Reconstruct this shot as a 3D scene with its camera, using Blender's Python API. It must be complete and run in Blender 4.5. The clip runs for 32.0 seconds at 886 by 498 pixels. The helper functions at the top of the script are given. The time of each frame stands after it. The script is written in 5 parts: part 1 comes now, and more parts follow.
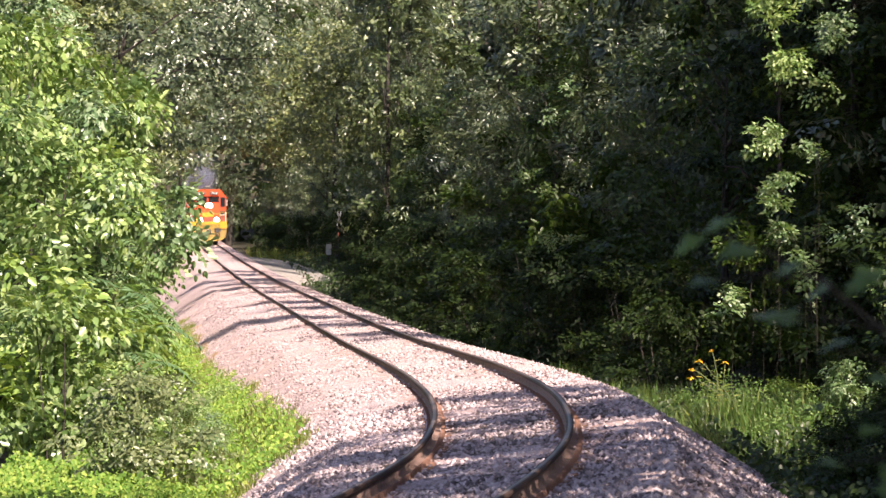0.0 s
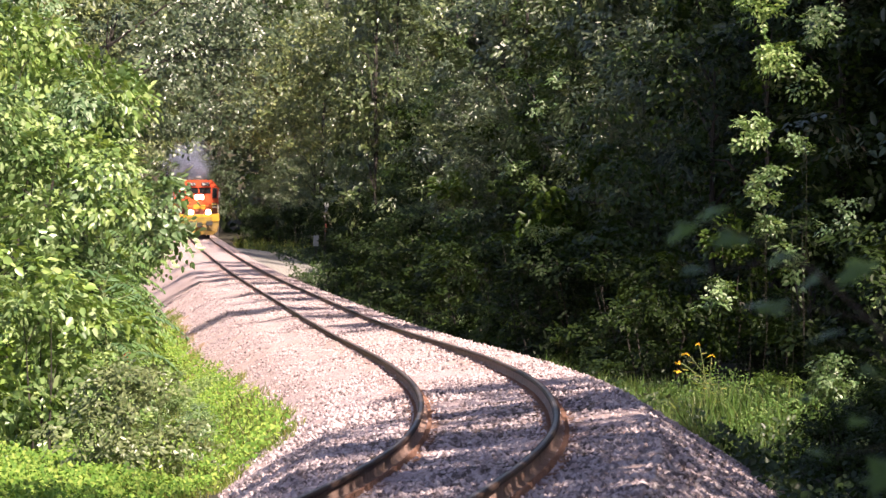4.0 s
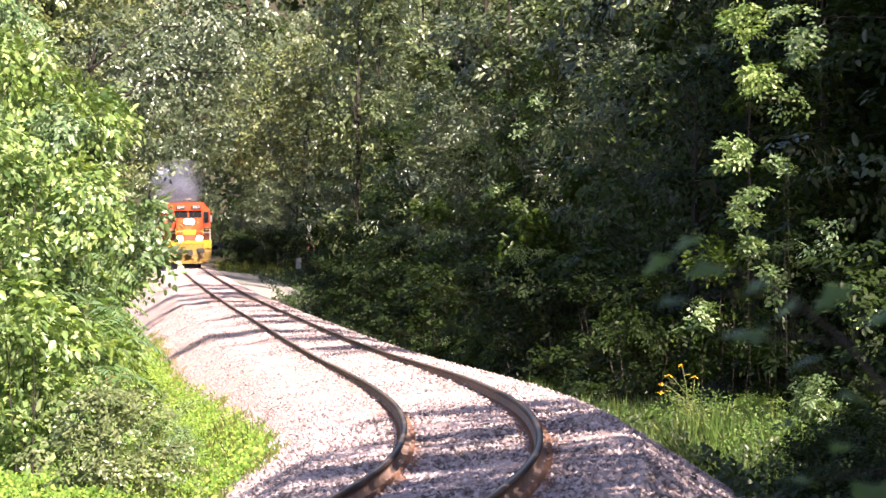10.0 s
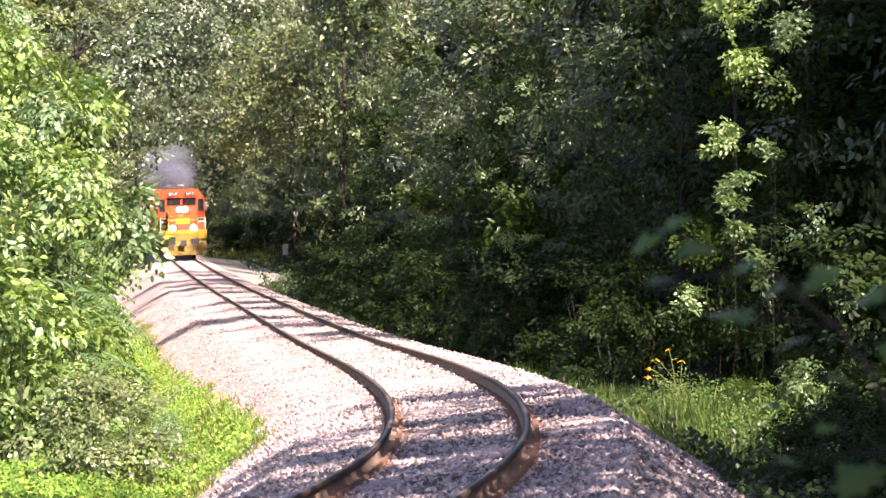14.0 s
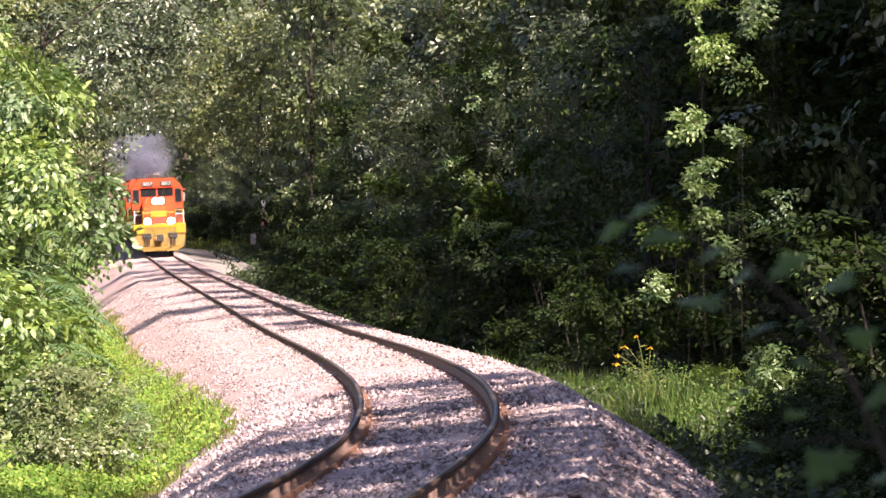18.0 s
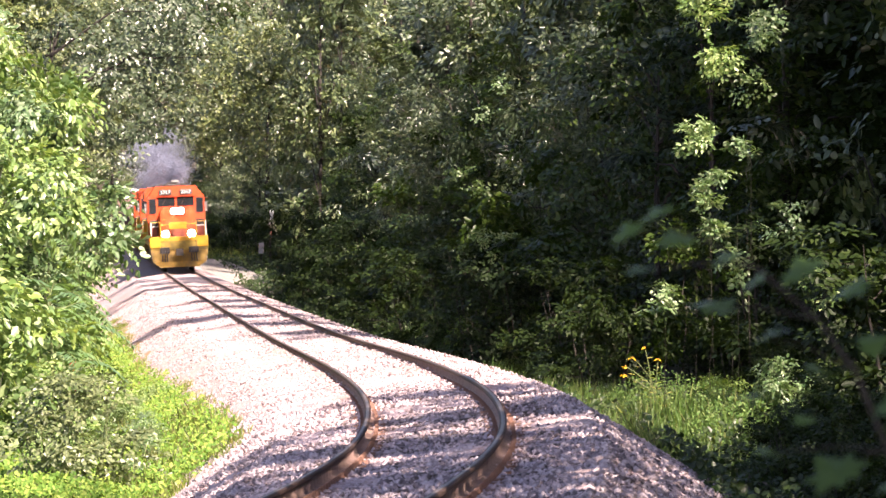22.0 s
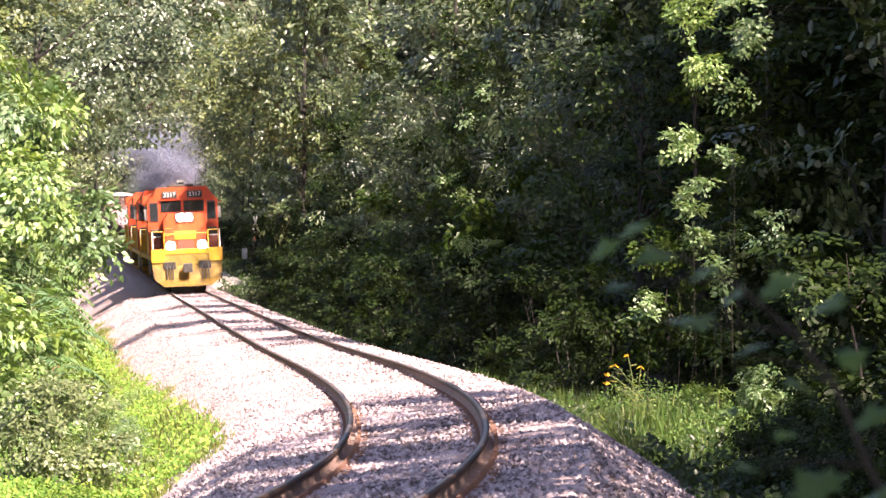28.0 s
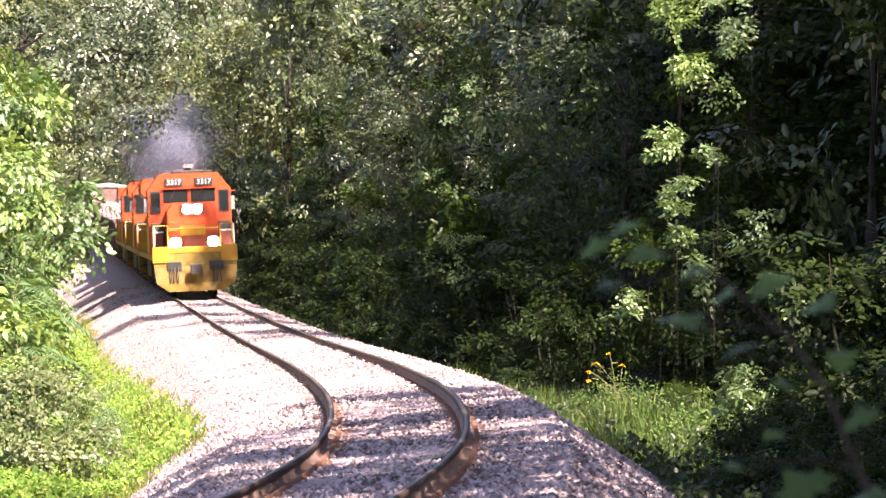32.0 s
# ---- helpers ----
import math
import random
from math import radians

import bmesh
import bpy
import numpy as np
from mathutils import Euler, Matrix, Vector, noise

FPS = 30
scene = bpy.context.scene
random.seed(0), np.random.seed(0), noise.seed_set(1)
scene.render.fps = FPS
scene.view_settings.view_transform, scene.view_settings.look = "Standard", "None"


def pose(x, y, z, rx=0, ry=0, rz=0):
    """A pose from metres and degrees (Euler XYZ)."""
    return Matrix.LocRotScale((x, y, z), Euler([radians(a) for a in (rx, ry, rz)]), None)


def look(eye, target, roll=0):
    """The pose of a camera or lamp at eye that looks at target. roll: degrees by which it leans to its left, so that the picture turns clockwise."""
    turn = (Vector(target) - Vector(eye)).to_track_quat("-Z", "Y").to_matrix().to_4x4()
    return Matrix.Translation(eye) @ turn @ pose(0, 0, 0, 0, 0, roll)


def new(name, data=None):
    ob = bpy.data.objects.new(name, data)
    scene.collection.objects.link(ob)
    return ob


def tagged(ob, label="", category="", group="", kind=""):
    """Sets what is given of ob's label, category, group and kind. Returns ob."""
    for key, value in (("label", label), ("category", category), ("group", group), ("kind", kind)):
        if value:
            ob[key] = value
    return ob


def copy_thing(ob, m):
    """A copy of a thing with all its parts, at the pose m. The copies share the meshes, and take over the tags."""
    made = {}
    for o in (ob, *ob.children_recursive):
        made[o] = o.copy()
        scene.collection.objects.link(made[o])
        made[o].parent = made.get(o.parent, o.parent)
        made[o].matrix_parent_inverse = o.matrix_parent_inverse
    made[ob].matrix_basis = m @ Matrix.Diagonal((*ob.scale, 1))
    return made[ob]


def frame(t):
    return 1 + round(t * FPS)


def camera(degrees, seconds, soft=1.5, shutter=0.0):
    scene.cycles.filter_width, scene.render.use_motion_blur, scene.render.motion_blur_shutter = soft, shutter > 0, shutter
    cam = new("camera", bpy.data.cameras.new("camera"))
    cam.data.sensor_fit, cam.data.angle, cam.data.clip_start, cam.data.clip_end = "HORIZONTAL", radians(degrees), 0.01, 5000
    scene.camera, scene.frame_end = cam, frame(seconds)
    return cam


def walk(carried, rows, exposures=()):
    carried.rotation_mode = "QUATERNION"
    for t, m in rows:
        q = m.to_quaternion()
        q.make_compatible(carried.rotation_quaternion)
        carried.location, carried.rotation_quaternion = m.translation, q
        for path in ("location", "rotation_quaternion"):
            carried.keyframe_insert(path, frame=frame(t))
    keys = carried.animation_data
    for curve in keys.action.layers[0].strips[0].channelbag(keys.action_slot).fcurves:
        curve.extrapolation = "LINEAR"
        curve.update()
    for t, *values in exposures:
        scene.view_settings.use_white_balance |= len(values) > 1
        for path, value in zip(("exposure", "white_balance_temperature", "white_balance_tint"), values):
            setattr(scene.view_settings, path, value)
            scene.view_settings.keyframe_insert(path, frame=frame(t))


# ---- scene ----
# camera: a long lens on a tripod that pans and nods a little
EYE = Vector((0.0, 0.0, 1.95))
cam = camera(13.755, 32.0, soft=1.5)
cam.data.dof.use_dof = True
cam.data.dof.focus_distance = 60.0
cam.data.dof.aperture_fstop = 10.0


def aim(pan, tilt, roll):
    a, b = radians(pan), radians(tilt)
    way = Vector((math.sin(a) * math.cos(b), math.cos(a) * math.cos(b), math.sin(b)))
    return look(EYE, EYE + 100 * way, roll)


# seconds, pan to the right, tilt up, roll (degrees)
PATH = [
    (0.0, -1.3046, -0.4536, 0.336), (0.5, -1.3144, -0.4797, 0.232), (1.0, -1.3069, -0.5033, 0.389),
    (1.5, -1.2903, -0.5252, 0.216), (2.0, -1.2337, -0.5197, 0.237), (2.5, -1.2659, -0.5456, 0.337),
    (3.0, -1.2380, -0.5436, 0.569), (3.5, -1.1875, -0.5663, 0.614), (5.5, -0.7791, -0.5824, 0.504),
    (6.0, -0.7818, -0.5652, 0.501), (6.5, -0.7651, -0.4455, 0.549), (7.0, -0.7322, -0.3668, 0.434),
    (7.5, -0.7151, -0.2644, 0.213), (8.0, -0.7485, -0.2438, 0.188), (8.5, -0.7548, -0.2329, 0.285),
    (9.0, -0.7815, -0.2171, 0.469), (9.5, -0.8167, -0.2247, 0.544), (10.0, -0.8369, -0.2298, 0.440),
    (10.5, -0.8229, -0.2448, 0.361), (11.0, -0.7966, -0.2413, 0.391), (11.5, -0.7760, -0.2267, 0.509),
    (12.0, -0.7569, -0.2165, 0.507), (12.5, -0.7170, -0.2400, 0.375), (13.0, -0.6718, -0.3008, 0.251),
    (13.5, -0.6409, -0.4129, 0.210), (14.0, -0.6298, -0.4538, 0.198), (14.5, -0.6099, -0.5454, 0.126),
    (16.5, -0.4369, -0.7456, -0.205), (17.0, -0.2960, -0.6597, -0.253), (17.5, -0.1827, -0.6204, -0.338),
    (18.0, -0.1300, -0.6371, -0.157), (18.5, -0.0523, -0.6197, -0.157), (19.0, -0.0000, -0.6082, 0.000),
    (19.5, -0.0085, -0.5696, 0.087), (20.0, -0.0003, -0.4780, 0.234), (20.5, -0.0633, -0.4162, 0.312),
    (21.0, -0.1221, -0.4003, 0.211), (21.5, -0.1866, -0.4332, 0.269), (22.0, -0.2550, -0.4766, 0.164),
    (22.5, -0.3508, -0.5063, 0.219), (23.0, -0.3863, -0.5281, 0.271), (23.5, -0.4419, -0.5219, 0.412),
    (24.0, -0.4533, -0.5157, 0.427), (24.5, -0.4133, -0.4280, 0.431), (25.0, -0.3477, -0.3881, 0.387),
    (25.5, -0.3034, -0.3696, 0.369), (27.5, -0.0515, -0.3337, 0.376), (28.0, 0.0027, -0.3726, 0.475),
    (28.5, 0.0652, -0.3932, 0.634), (29.0, 0.1755, -0.3537, 0.804), (29.5, 0.2603, -0.3315, 0.812),
    (30.0, 0.3061, -0.3591, 0.805), (30.5, 0.3451, -0.3647, 0.870), (31.0, 0.2973, -0.4139, 0.853),
    (31.5, 0.3162, -0.4253, 1.096), (32.0, 0.2681, -0.4385, 1.206),
]
STOPS = [(0, 1.34), (6, 1.37), (8, 1.76), (13, 1.8), (14.5, 1.68), (16.5, 1.42), (19, 1.48), (21.5, 1.85), (23, 1.74), (25.5, 1.82), (28, 1.9), (32, 1.95)]
EXPOSURES = [(t, e, 6750, 25 if t < 15 else 30) for t, e in STOPS]
walk(cam, [(t, aim(p, q, r)) for t, p, q, r in PATH], EXPOSURES)

# ---- world, sun ----
SUN_WAY = Vector((0.42, -0.80, 0.82)).normalized()
world = bpy.data.worlds.new("sky")
scene.world = world
world.use_nodes = True
wn = world.node_tree
sky = wn.nodes.new("ShaderNodeTexSky")
sky.sky_type = "NISHITA"
sky.sun_disc = False
sky.sun_elevation = math.asin(SUN_WAY.z)
sky.sun_rotation = math.atan2(SUN_WAY.x, SUN_WAY.y)
wn.links.new(sky.outputs[0], wn.nodes["Background"].inputs[0])
wn.nodes["Background"].inputs[1].default_value = 0.065
sun = new("sun", bpy.data.lights.new("sun", "SUN"))
sun.data.energy = 5.0
sun.data.angle = radians(0.53)
sun.data.color = (1.0, 0.91, 0.75)
sun.matrix_world = look(SUN_WAY * 60, (0, 0, 0))

# ---- materials ----


def nodes_of(name):
    m = bpy.data.materials.new(name)
    m.use_nodes = True
    t = m.node_tree
    return m, t, t.nodes["Principled BSDF"], t.nodes["Material Output"]


def add(t, kind, **values):
    n = t.nodes.new("ShaderNode" + kind)
    for k, v in values.items():
        n.inputs[k.replace("_", " ")].default_value = v
    return n


def ramp(t, source, stops):
    r = t.nodes.new("ShaderNodeValToRGB")
    e = r.color_ramp.elements
    while len(e) < len(stops):
        e.new(0.5)
    for el, (p, c) in zip(e, stops):
        el.position, el.color = p, (*c, 1)
    t.links.new(source, r.inputs[0])
    return r.outputs[0]


def mixed(t, kind, fac, a, b):
    n = t.nodes.new("ShaderNodeMix")
    n.data_type, n.blend_type = "RGBA", kind
    for i, v in ((0, fac), (6, a), (7, b)):
        if isinstance(v, (int, float)):
            n.inputs[i].default_value = v
        elif isinstance(v, tuple):
            n.inputs[i].default_value = (*v, 1)
        else:
            t.links.new(v, n.inputs[i])
    return n.outputs[2]


def surface(name, dark, light, scale=8.0, rough=0.6, metal=0.0, bump=0.3, fine=60.0, dirt=None, dirt_scale=1.2, dirt_amount=0.5, spec=0.5, per_object=0.0):
    """Two scales of noise in the colour, fine relief, and blotches of dirt."""
    m, t, p, out = nodes_of(name)
    tc = t.nodes.new("ShaderNodeTexCoord")
    n1 = add(t, "TexNoise", Scale=scale, Detail=6.0, Roughness=0.6)
    n2 = add(t, "TexNoise", Scale=fine, Detail=3.0, Roughness=0.6)
    for n in (n1, n2):
        t.links.new(tc.outputs["Object"], n.inputs["Vector"])
    c = ramp(t, n1.outputs[0], [(0.3, dark), (0.7, light)])
    c = mixed(t, "OVERLAY", 0.35, c, n2.outputs[0])
    if dirt:
        n3 = add(t, "TexNoise", Scale=dirt_scale, Detail=8.0, Roughness=0.7)
        t.links.new(tc.outputs["Object"], n3.inputs["Vector"])
        k = ramp(t, n3.outputs[0], [(0.48, (0, 0, 0)), (0.68, (dirt_amount,) * 3)])
        c = mixed(t, "MIX", k, c, dirt)
    if per_object:
        oi = t.nodes.new("ShaderNodeObjectInfo")
        k = ramp(t, oi.outputs["Random"], [(0.0, (1 - per_object,) * 3), (1.0, (1 + per_object,) * 3)])
        c = mixed(t, "MULTIPLY", 1.0, c, k)
    t.links.new(c, p.inputs["Base Color"])
    p.inputs["Roughness"].default_value = rough
    p.inputs["Metallic"].default_value = metal
    p.inputs["Specular IOR Level"].default_value = spec
    if bump:
        b = add(t, "Bump", Strength=bump, Distance=0.02)
        t.links.new(n2.outputs[0], b.inputs["Height"])
        t.links.new(b.outputs[0], p.inputs["Normal"])
    return m


def leafy(name, stops, through_colour, glow=0.34, rough=0.36, spec=0.7, per_tree=0.25):
    """Leaves: colour varies leaf by leaf and plant by plant; light passes through."""
    m, t, p, out = nodes_of(name)
    g = t.nodes.new("ShaderNodeNewGeometry")
    c = ramp(t, g.outputs["Random Per Island"], stops)
    oi = t.nodes.new("ShaderNodeObjectInfo")
    k = ramp(t, oi.outputs["Random"], [(0.0, (1 - per_tree, 1 - per_tree, 1.0)), (1.0, (1 + per_tree, 1 + per_tree * 0.7, 0.9))])
    c = mixed(t, "MULTIPLY", 1.0, c, k)
    t.links.new(c, p.inputs["Base Color"])
    p.inputs["Roughness"].default_value = rough
    p.inputs["Specular IOR Level"].default_value = spec
    tr = t.nodes.new("ShaderNodeBsdfTranslucent")
    c2 = mixed(t, "MULTIPLY", 1.0, c, through_colour)
    t.links.new(c2, tr.inputs[0])
    mx = t.nodes.new("ShaderNodeMixShader")
    mx.inputs[0].default_value = glow
    t.links.new(p.outputs[0], mx.inputs[1])
    t.links.new(tr.outputs[0], mx.inputs[2])
    t.links.new(mx.outputs[0], out.inputs[0])
    return m


def stony(name, stops, scale, rough=0.85, patch=None, rust=None):
    """Broken stone: cells of their own shade with relief."""
    m, t, p, out = nodes_of(name)
    tc = t.nodes.new("ShaderNodeTexCoord")
    v = t.nodes.new("ShaderNodeTexVoronoi")
    v.inputs["Scale"].default_value = scale
    n = add(t, "TexNoise", Scale=0.55, Detail=6.0, Roughness=0.6)
    f = add(t, "TexNoise", Scale=scale * 2.5, Detail=3.0, Roughness=0.6)
    for x in (v, n, f):
        t.links.new(tc.outputs["Object"], x.inputs["Vector"])
    sep = t.nodes.new("ShaderNodeSeparateColor")
    t.links.new(v.outputs["Color"], sep.inputs[0])
    c = ramp(t, sep.outputs[0], stops)
    if patch:
        k = ramp(t, n.outputs[0], [(0.42, (0, 0, 0)), (0.66, (0.75,) * 3)])
        c = mixed(t, "MIX", k, c, patch)
    if rust:
        at = t.nodes.new("ShaderNodeAttribute")
        at.attribute_name = "rust"
        k = ramp(t, mixed(t, "MULTIPLY", 1.0, at.outputs["Color"], n.outputs[0]), [(0.12, (0, 0, 0)), (0.6, (0.8,) * 3)])
        c = mixed(t, "MIX", k, c, rust)
    c = mixed(t, "OVERLAY", 0.3, c, f.outputs[0])
    t.links.new(c, p.inputs["Base Color"])
    p.inputs["Roughness"].default_value = rough
    b = add(t, "Bump", Strength=0.9, Distance=0.03)
    t.links.new(v.outputs["Distance"], b.inputs["Height"])
    b.invert = True
    t.links.new(b.outputs[0], p.inputs["Normal"])
    return m


def island_stone(name, stops):
    m, t, p, out = nodes_of(name)
    g = t.nodes.new("ShaderNodeNewGeometry")
    c = ramp(t, g.outputs["Random Per Island"], stops)
    n = add(t, "TexNoise", Scale=45.0, Detail=4.0, Roughness=0.6)
    tc = t.nodes.new("ShaderNodeTexCoord")
    t.links.new(tc.outputs["Object"], n.inputs["Vector"])
    c = mixed(t, "OVERLAY", 0.4, c, n.outputs[0])
    t.links.new(c, p.inputs["Base Color"])
    p.inputs["Roughness"].default_value = 0.85
    return m


def lamp_glow(name, colour, strength):
    m, t, p, out = nodes_of(name)
    p.inputs["Base Color"].default_value = (*colour, 1)
    p.inputs["Emission Color"].default_value = (*colour, 1)
    p.inputs["Emission Strength"].default_value = strength
    return m


def smoky(name, colour):
    """Soot and vapour flecks that scatter light to all sides."""
    m, t, p, out = nodes_of(name)
    tc = t.nodes.new("ShaderNodeTexCoord")
    n = add(t, "TexNoise", Scale=0.8, Detail=3.0, Roughness=0.5)
    t.links.new(tc.outputs["Object"], n.inputs["Vector"])
    c = ramp(t, n.outputs[0], [(0.3, tuple(x * 0.6 for x in colour)), (0.7, colour)])
    d = t.nodes.new("ShaderNodeBsdfDiffuse")
    tl = t.nodes.new("ShaderNodeBsdfTranslucent")
    both = t.nodes.new("ShaderNodeMixShader")
    for node in (d, tl):
        t.links.new(c, node.inputs[0])
    t.links.new(d.outputs[0], both.inputs[1])
    t.links.new(tl.outputs[0], both.inputs[2])
    clear = t.nodes.new("ShaderNodeBsdfTransparent")
    thin = t.nodes.new("ShaderNodeMixShader")
    thin.inputs[0].default_value = 0.8
    t.links.new(clear.outputs[0], thin.inputs[1])
    t.links.new(both.outputs[0], thin.inputs[2])
    t.links.new(thin.outputs[0], out.inputs[0])
    return m


M_BALLAST = stony("ballast_stone", [(0.0, (0.25, 0.176, 0.176)), (0.45, (0.50, 0.385, 0.39)), (1.0, (0.715, 0.59, 0.60))], 30.0, patch=(0.50, 0.36, 0.31), rust=(0.40, 0.20, 0.13))
M_STONES = island_stone("loose_stone", [(0.0, (0.13, 0.098, 0.10)), (0.4, (0.41, 0.325, 0.33)), (1.0, (0.66, 0.555, 0.56))])
M_ROAD = stony("gravel_road", [(0.0, (0.17, 0.16, 0.14)), (1.0, (0.36, 0.34, 0.31))], 30.0)
M_SOIL = surface("sandy_soil", (0.26, 0.15, 0.085), (0.42, 0.28, 0.17), 3.0, 0.95, bump=0.5, fine=30.0, dirt=(0.16, 0.17, 0.05), dirt_scale=1.0)
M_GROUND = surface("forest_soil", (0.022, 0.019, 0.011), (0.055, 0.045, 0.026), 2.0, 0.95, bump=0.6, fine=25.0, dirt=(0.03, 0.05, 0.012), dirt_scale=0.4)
M_RAIL = surface("dusty_rail_web", (0.21, 0.13, 0.105), (0.40, 0.27, 0.225), 6.0, 0.85, 0.0, 0.3, 90.0)
M_RAILSIDE = surface("rusty_rail_head", (0.040, 0.024, 0.018), (0.085, 0.05, 0.037), 6.0, 0.7, 0.0, 0.3, 90.0)
M_RAILHEAD = surface("worn_rail_head", (0.10, 0.078, 0.068), (0.20, 0.165, 0.15), 3.0, 0.5, 0.3, 0.05, 40.0)
M_PLATE = surface("rusty_plate", (0.15, 0.075, 0.05), (0.32, 0.18, 0.13), 9.0, 0.8, 0.1, 0.3)
M_TIE = surface("weathered_tie", (0.055, 0.040, 0.034), (0.17, 0.125, 0.105), 5.0, 0.85, 0.0, 0.7, 45.0, per_object=0.3)
M_BARK = surface("bark", (0.020, 0.017, 0.014), (0.048, 0.040, 0.033), 6.0, 0.9, 0.0, 0.8, 30.0)
M_STEM = surface("green_stem", (0.07, 0.10, 0.03), (0.14, 0.17, 0.06), 12.0, 0.7, 0.0, 0.2)

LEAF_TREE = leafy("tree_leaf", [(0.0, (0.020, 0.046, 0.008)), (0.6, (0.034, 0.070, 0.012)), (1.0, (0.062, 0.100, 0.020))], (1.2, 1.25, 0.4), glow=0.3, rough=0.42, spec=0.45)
# LEAF_TREE made darker: the shade of the woods is put into the colour
LEAF_SHADE = leafy("shade_toned_leaf", [(0.0, (0.013, 0.028, 0.006)), (0.7, (0.019, 0.038, 0.008)), (1.0, (0.031, 0.054, 0.011))], (1.2, 1.25, 0.4), glow=0.28, rough=0.5, spec=0.22)
# lighter glossy leaf; sunlight on the upper woods is put into its colour
LEAF_OAK = leafy("sunlit_oak_leaf", [(0.0, (0.038, 0.064, 0.027)), (0.6, (0.075, 0.115, 0.050)), (1.0, (0.19, 0.235, 0.13))], (1.2, 1.2, 0.55), glow=0.26, rough=0.34, spec=0.8)
# sunny-side leaves are paler copies; sunlight is put into their colour
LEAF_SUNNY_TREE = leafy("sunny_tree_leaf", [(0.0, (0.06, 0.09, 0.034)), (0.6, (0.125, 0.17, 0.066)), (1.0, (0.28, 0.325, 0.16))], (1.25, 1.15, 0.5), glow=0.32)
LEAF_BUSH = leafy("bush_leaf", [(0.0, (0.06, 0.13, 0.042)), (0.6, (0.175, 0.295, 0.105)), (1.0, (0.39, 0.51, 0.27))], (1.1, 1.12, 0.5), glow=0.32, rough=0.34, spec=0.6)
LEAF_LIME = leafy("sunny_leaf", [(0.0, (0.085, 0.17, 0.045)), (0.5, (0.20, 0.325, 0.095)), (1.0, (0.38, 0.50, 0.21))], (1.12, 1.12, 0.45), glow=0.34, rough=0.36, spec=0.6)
LEAF_WEED = leafy("weed_leaf", [(0.0, (0.085, 0.20, 0.028)), (0.5, (0.175, 0.335, 0.05)), (1.0, (0.36, 0.48, 0.10))], (1.1, 1.15, 0.4), glow=0.36, rough=0.6, spec=0.25)
# paler leaf: sunlit patches of the woods' edge are put into its colour
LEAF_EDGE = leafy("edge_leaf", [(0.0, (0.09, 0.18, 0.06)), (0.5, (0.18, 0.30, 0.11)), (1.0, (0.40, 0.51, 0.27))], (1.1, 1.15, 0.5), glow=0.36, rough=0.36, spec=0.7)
LEAF_SUMAC = leafy("sumac_leaf", [(0.0, (0.09, 0.19, 0.06)), (1.0, (0.22, 0.36, 0.15))], (1.1, 1.2, 0.45), glow=0.36, rough=0.3, spec=0.8)
LEAF_OLIVE = leafy("olive_bush_leaf", [(0.0, (0.09, 0.14, 0.045)), (1.0, (0.30, 0.36, 0.15))], (1.1, 1.1, 0.6), glow=0.35)
GRASS = leafy("grass_blade", [(0.0, (0.10, 0.17, 0.03)), (0.7, (0.19, 0.27, 0.05)), (1.0, (0.34, 0.33, 0.11))], (1.2, 1.1, 0.5), glow=0.45)
GRASS_SOFT = leafy("soft_grass_blade", [(0.0, (0.065, 0.145, 0.034)), (0.7, (0.125, 0.225, 0.058)), (1.0, (0.24, 0.29, 0.11))], (1.2, 1.1, 0.5), glow=0.4)
LEAF_SOFT = leafy("soft_weed_leaf", [(0.0, (0.045, 0.11, 0.028)), (0.6, (0.085, 0.17, 0.045)), (1.0, (0.19, 0.28, 0.11))], (1.1, 1.15, 0.4), glow=0.34, rough=0.6, spec=0.25)
LEAF_NEAR = leafy("maple_leaf", [(0.0, (0.04, 0.088, 0.018)), (1.0, (0.085, 0.16, 0.036))], (1.2, 1.2, 0.4), glow=0.3, rough=0.42, spec=0.35)
PETAL = surface("yellow_petal", (0.85, 0.60, 0.03), (0.92, 0.72, 0.05), 20.0, 0.6, bump=0.1)
SEED_BROWN = surface("flower_centre", (0.30, 0.16, 0.02), (0.5, 0.3, 0.04), 30.0, 0.8)
RED_SEED = surface("red_seed_head", (0.30, 0.05, 0.03), (0.55, 0.13, 0.06), 30.0, 0.8)

ORANGE = surface("orange_paint", (0.52, 0.060, 0.016), (0.60, 0.082, 0.022), 3.0, 0.35, 0.0, 0.05, 80.0, dirt=(0.22, 0.10, 0.06), dirt_scale=0.9, dirt_amount=0.35)
YELLOW = surface("yellow_paint", (0.50, 0.26, 0.018), (0.58, 0.32, 0.025), 3.0, 0.38, 0.0, 0.05, 80.0, dirt=(0.28, 0.18, 0.07), dirt_scale=0.8, dirt_amount=0.4)
BLACK = surface("black_paint", (0.018, 0.016, 0.015), (0.045, 0.04, 0.036), 3.0, 0.5, 0.0, 0.1, 60.0, dirt=(0.13, 0.10, 0.08), dirt_amount=0.35)
# darker and more olive than YELLOW, with darker blotches
OLIVE_YELLOW = surface("olive_yellow_paint", (0.20, 0.135, 0.02), (0.34, 0.225, 0.03), 4.0, 0.55, 0.0, 0.1, 50.0, dirt=(0.07, 0.06, 0.04), dirt_amount=0.6)
PLOUGH = surface("scuffed_yellow_paint", (0.32, 0.185, 0.02), (0.50, 0.30, 0.035), 2.5, 0.5, 0.0, 0.15, 40.0, dirt=(0.13, 0.095, 0.05), dirt_scale=2.0, dirt_amount=0.6)
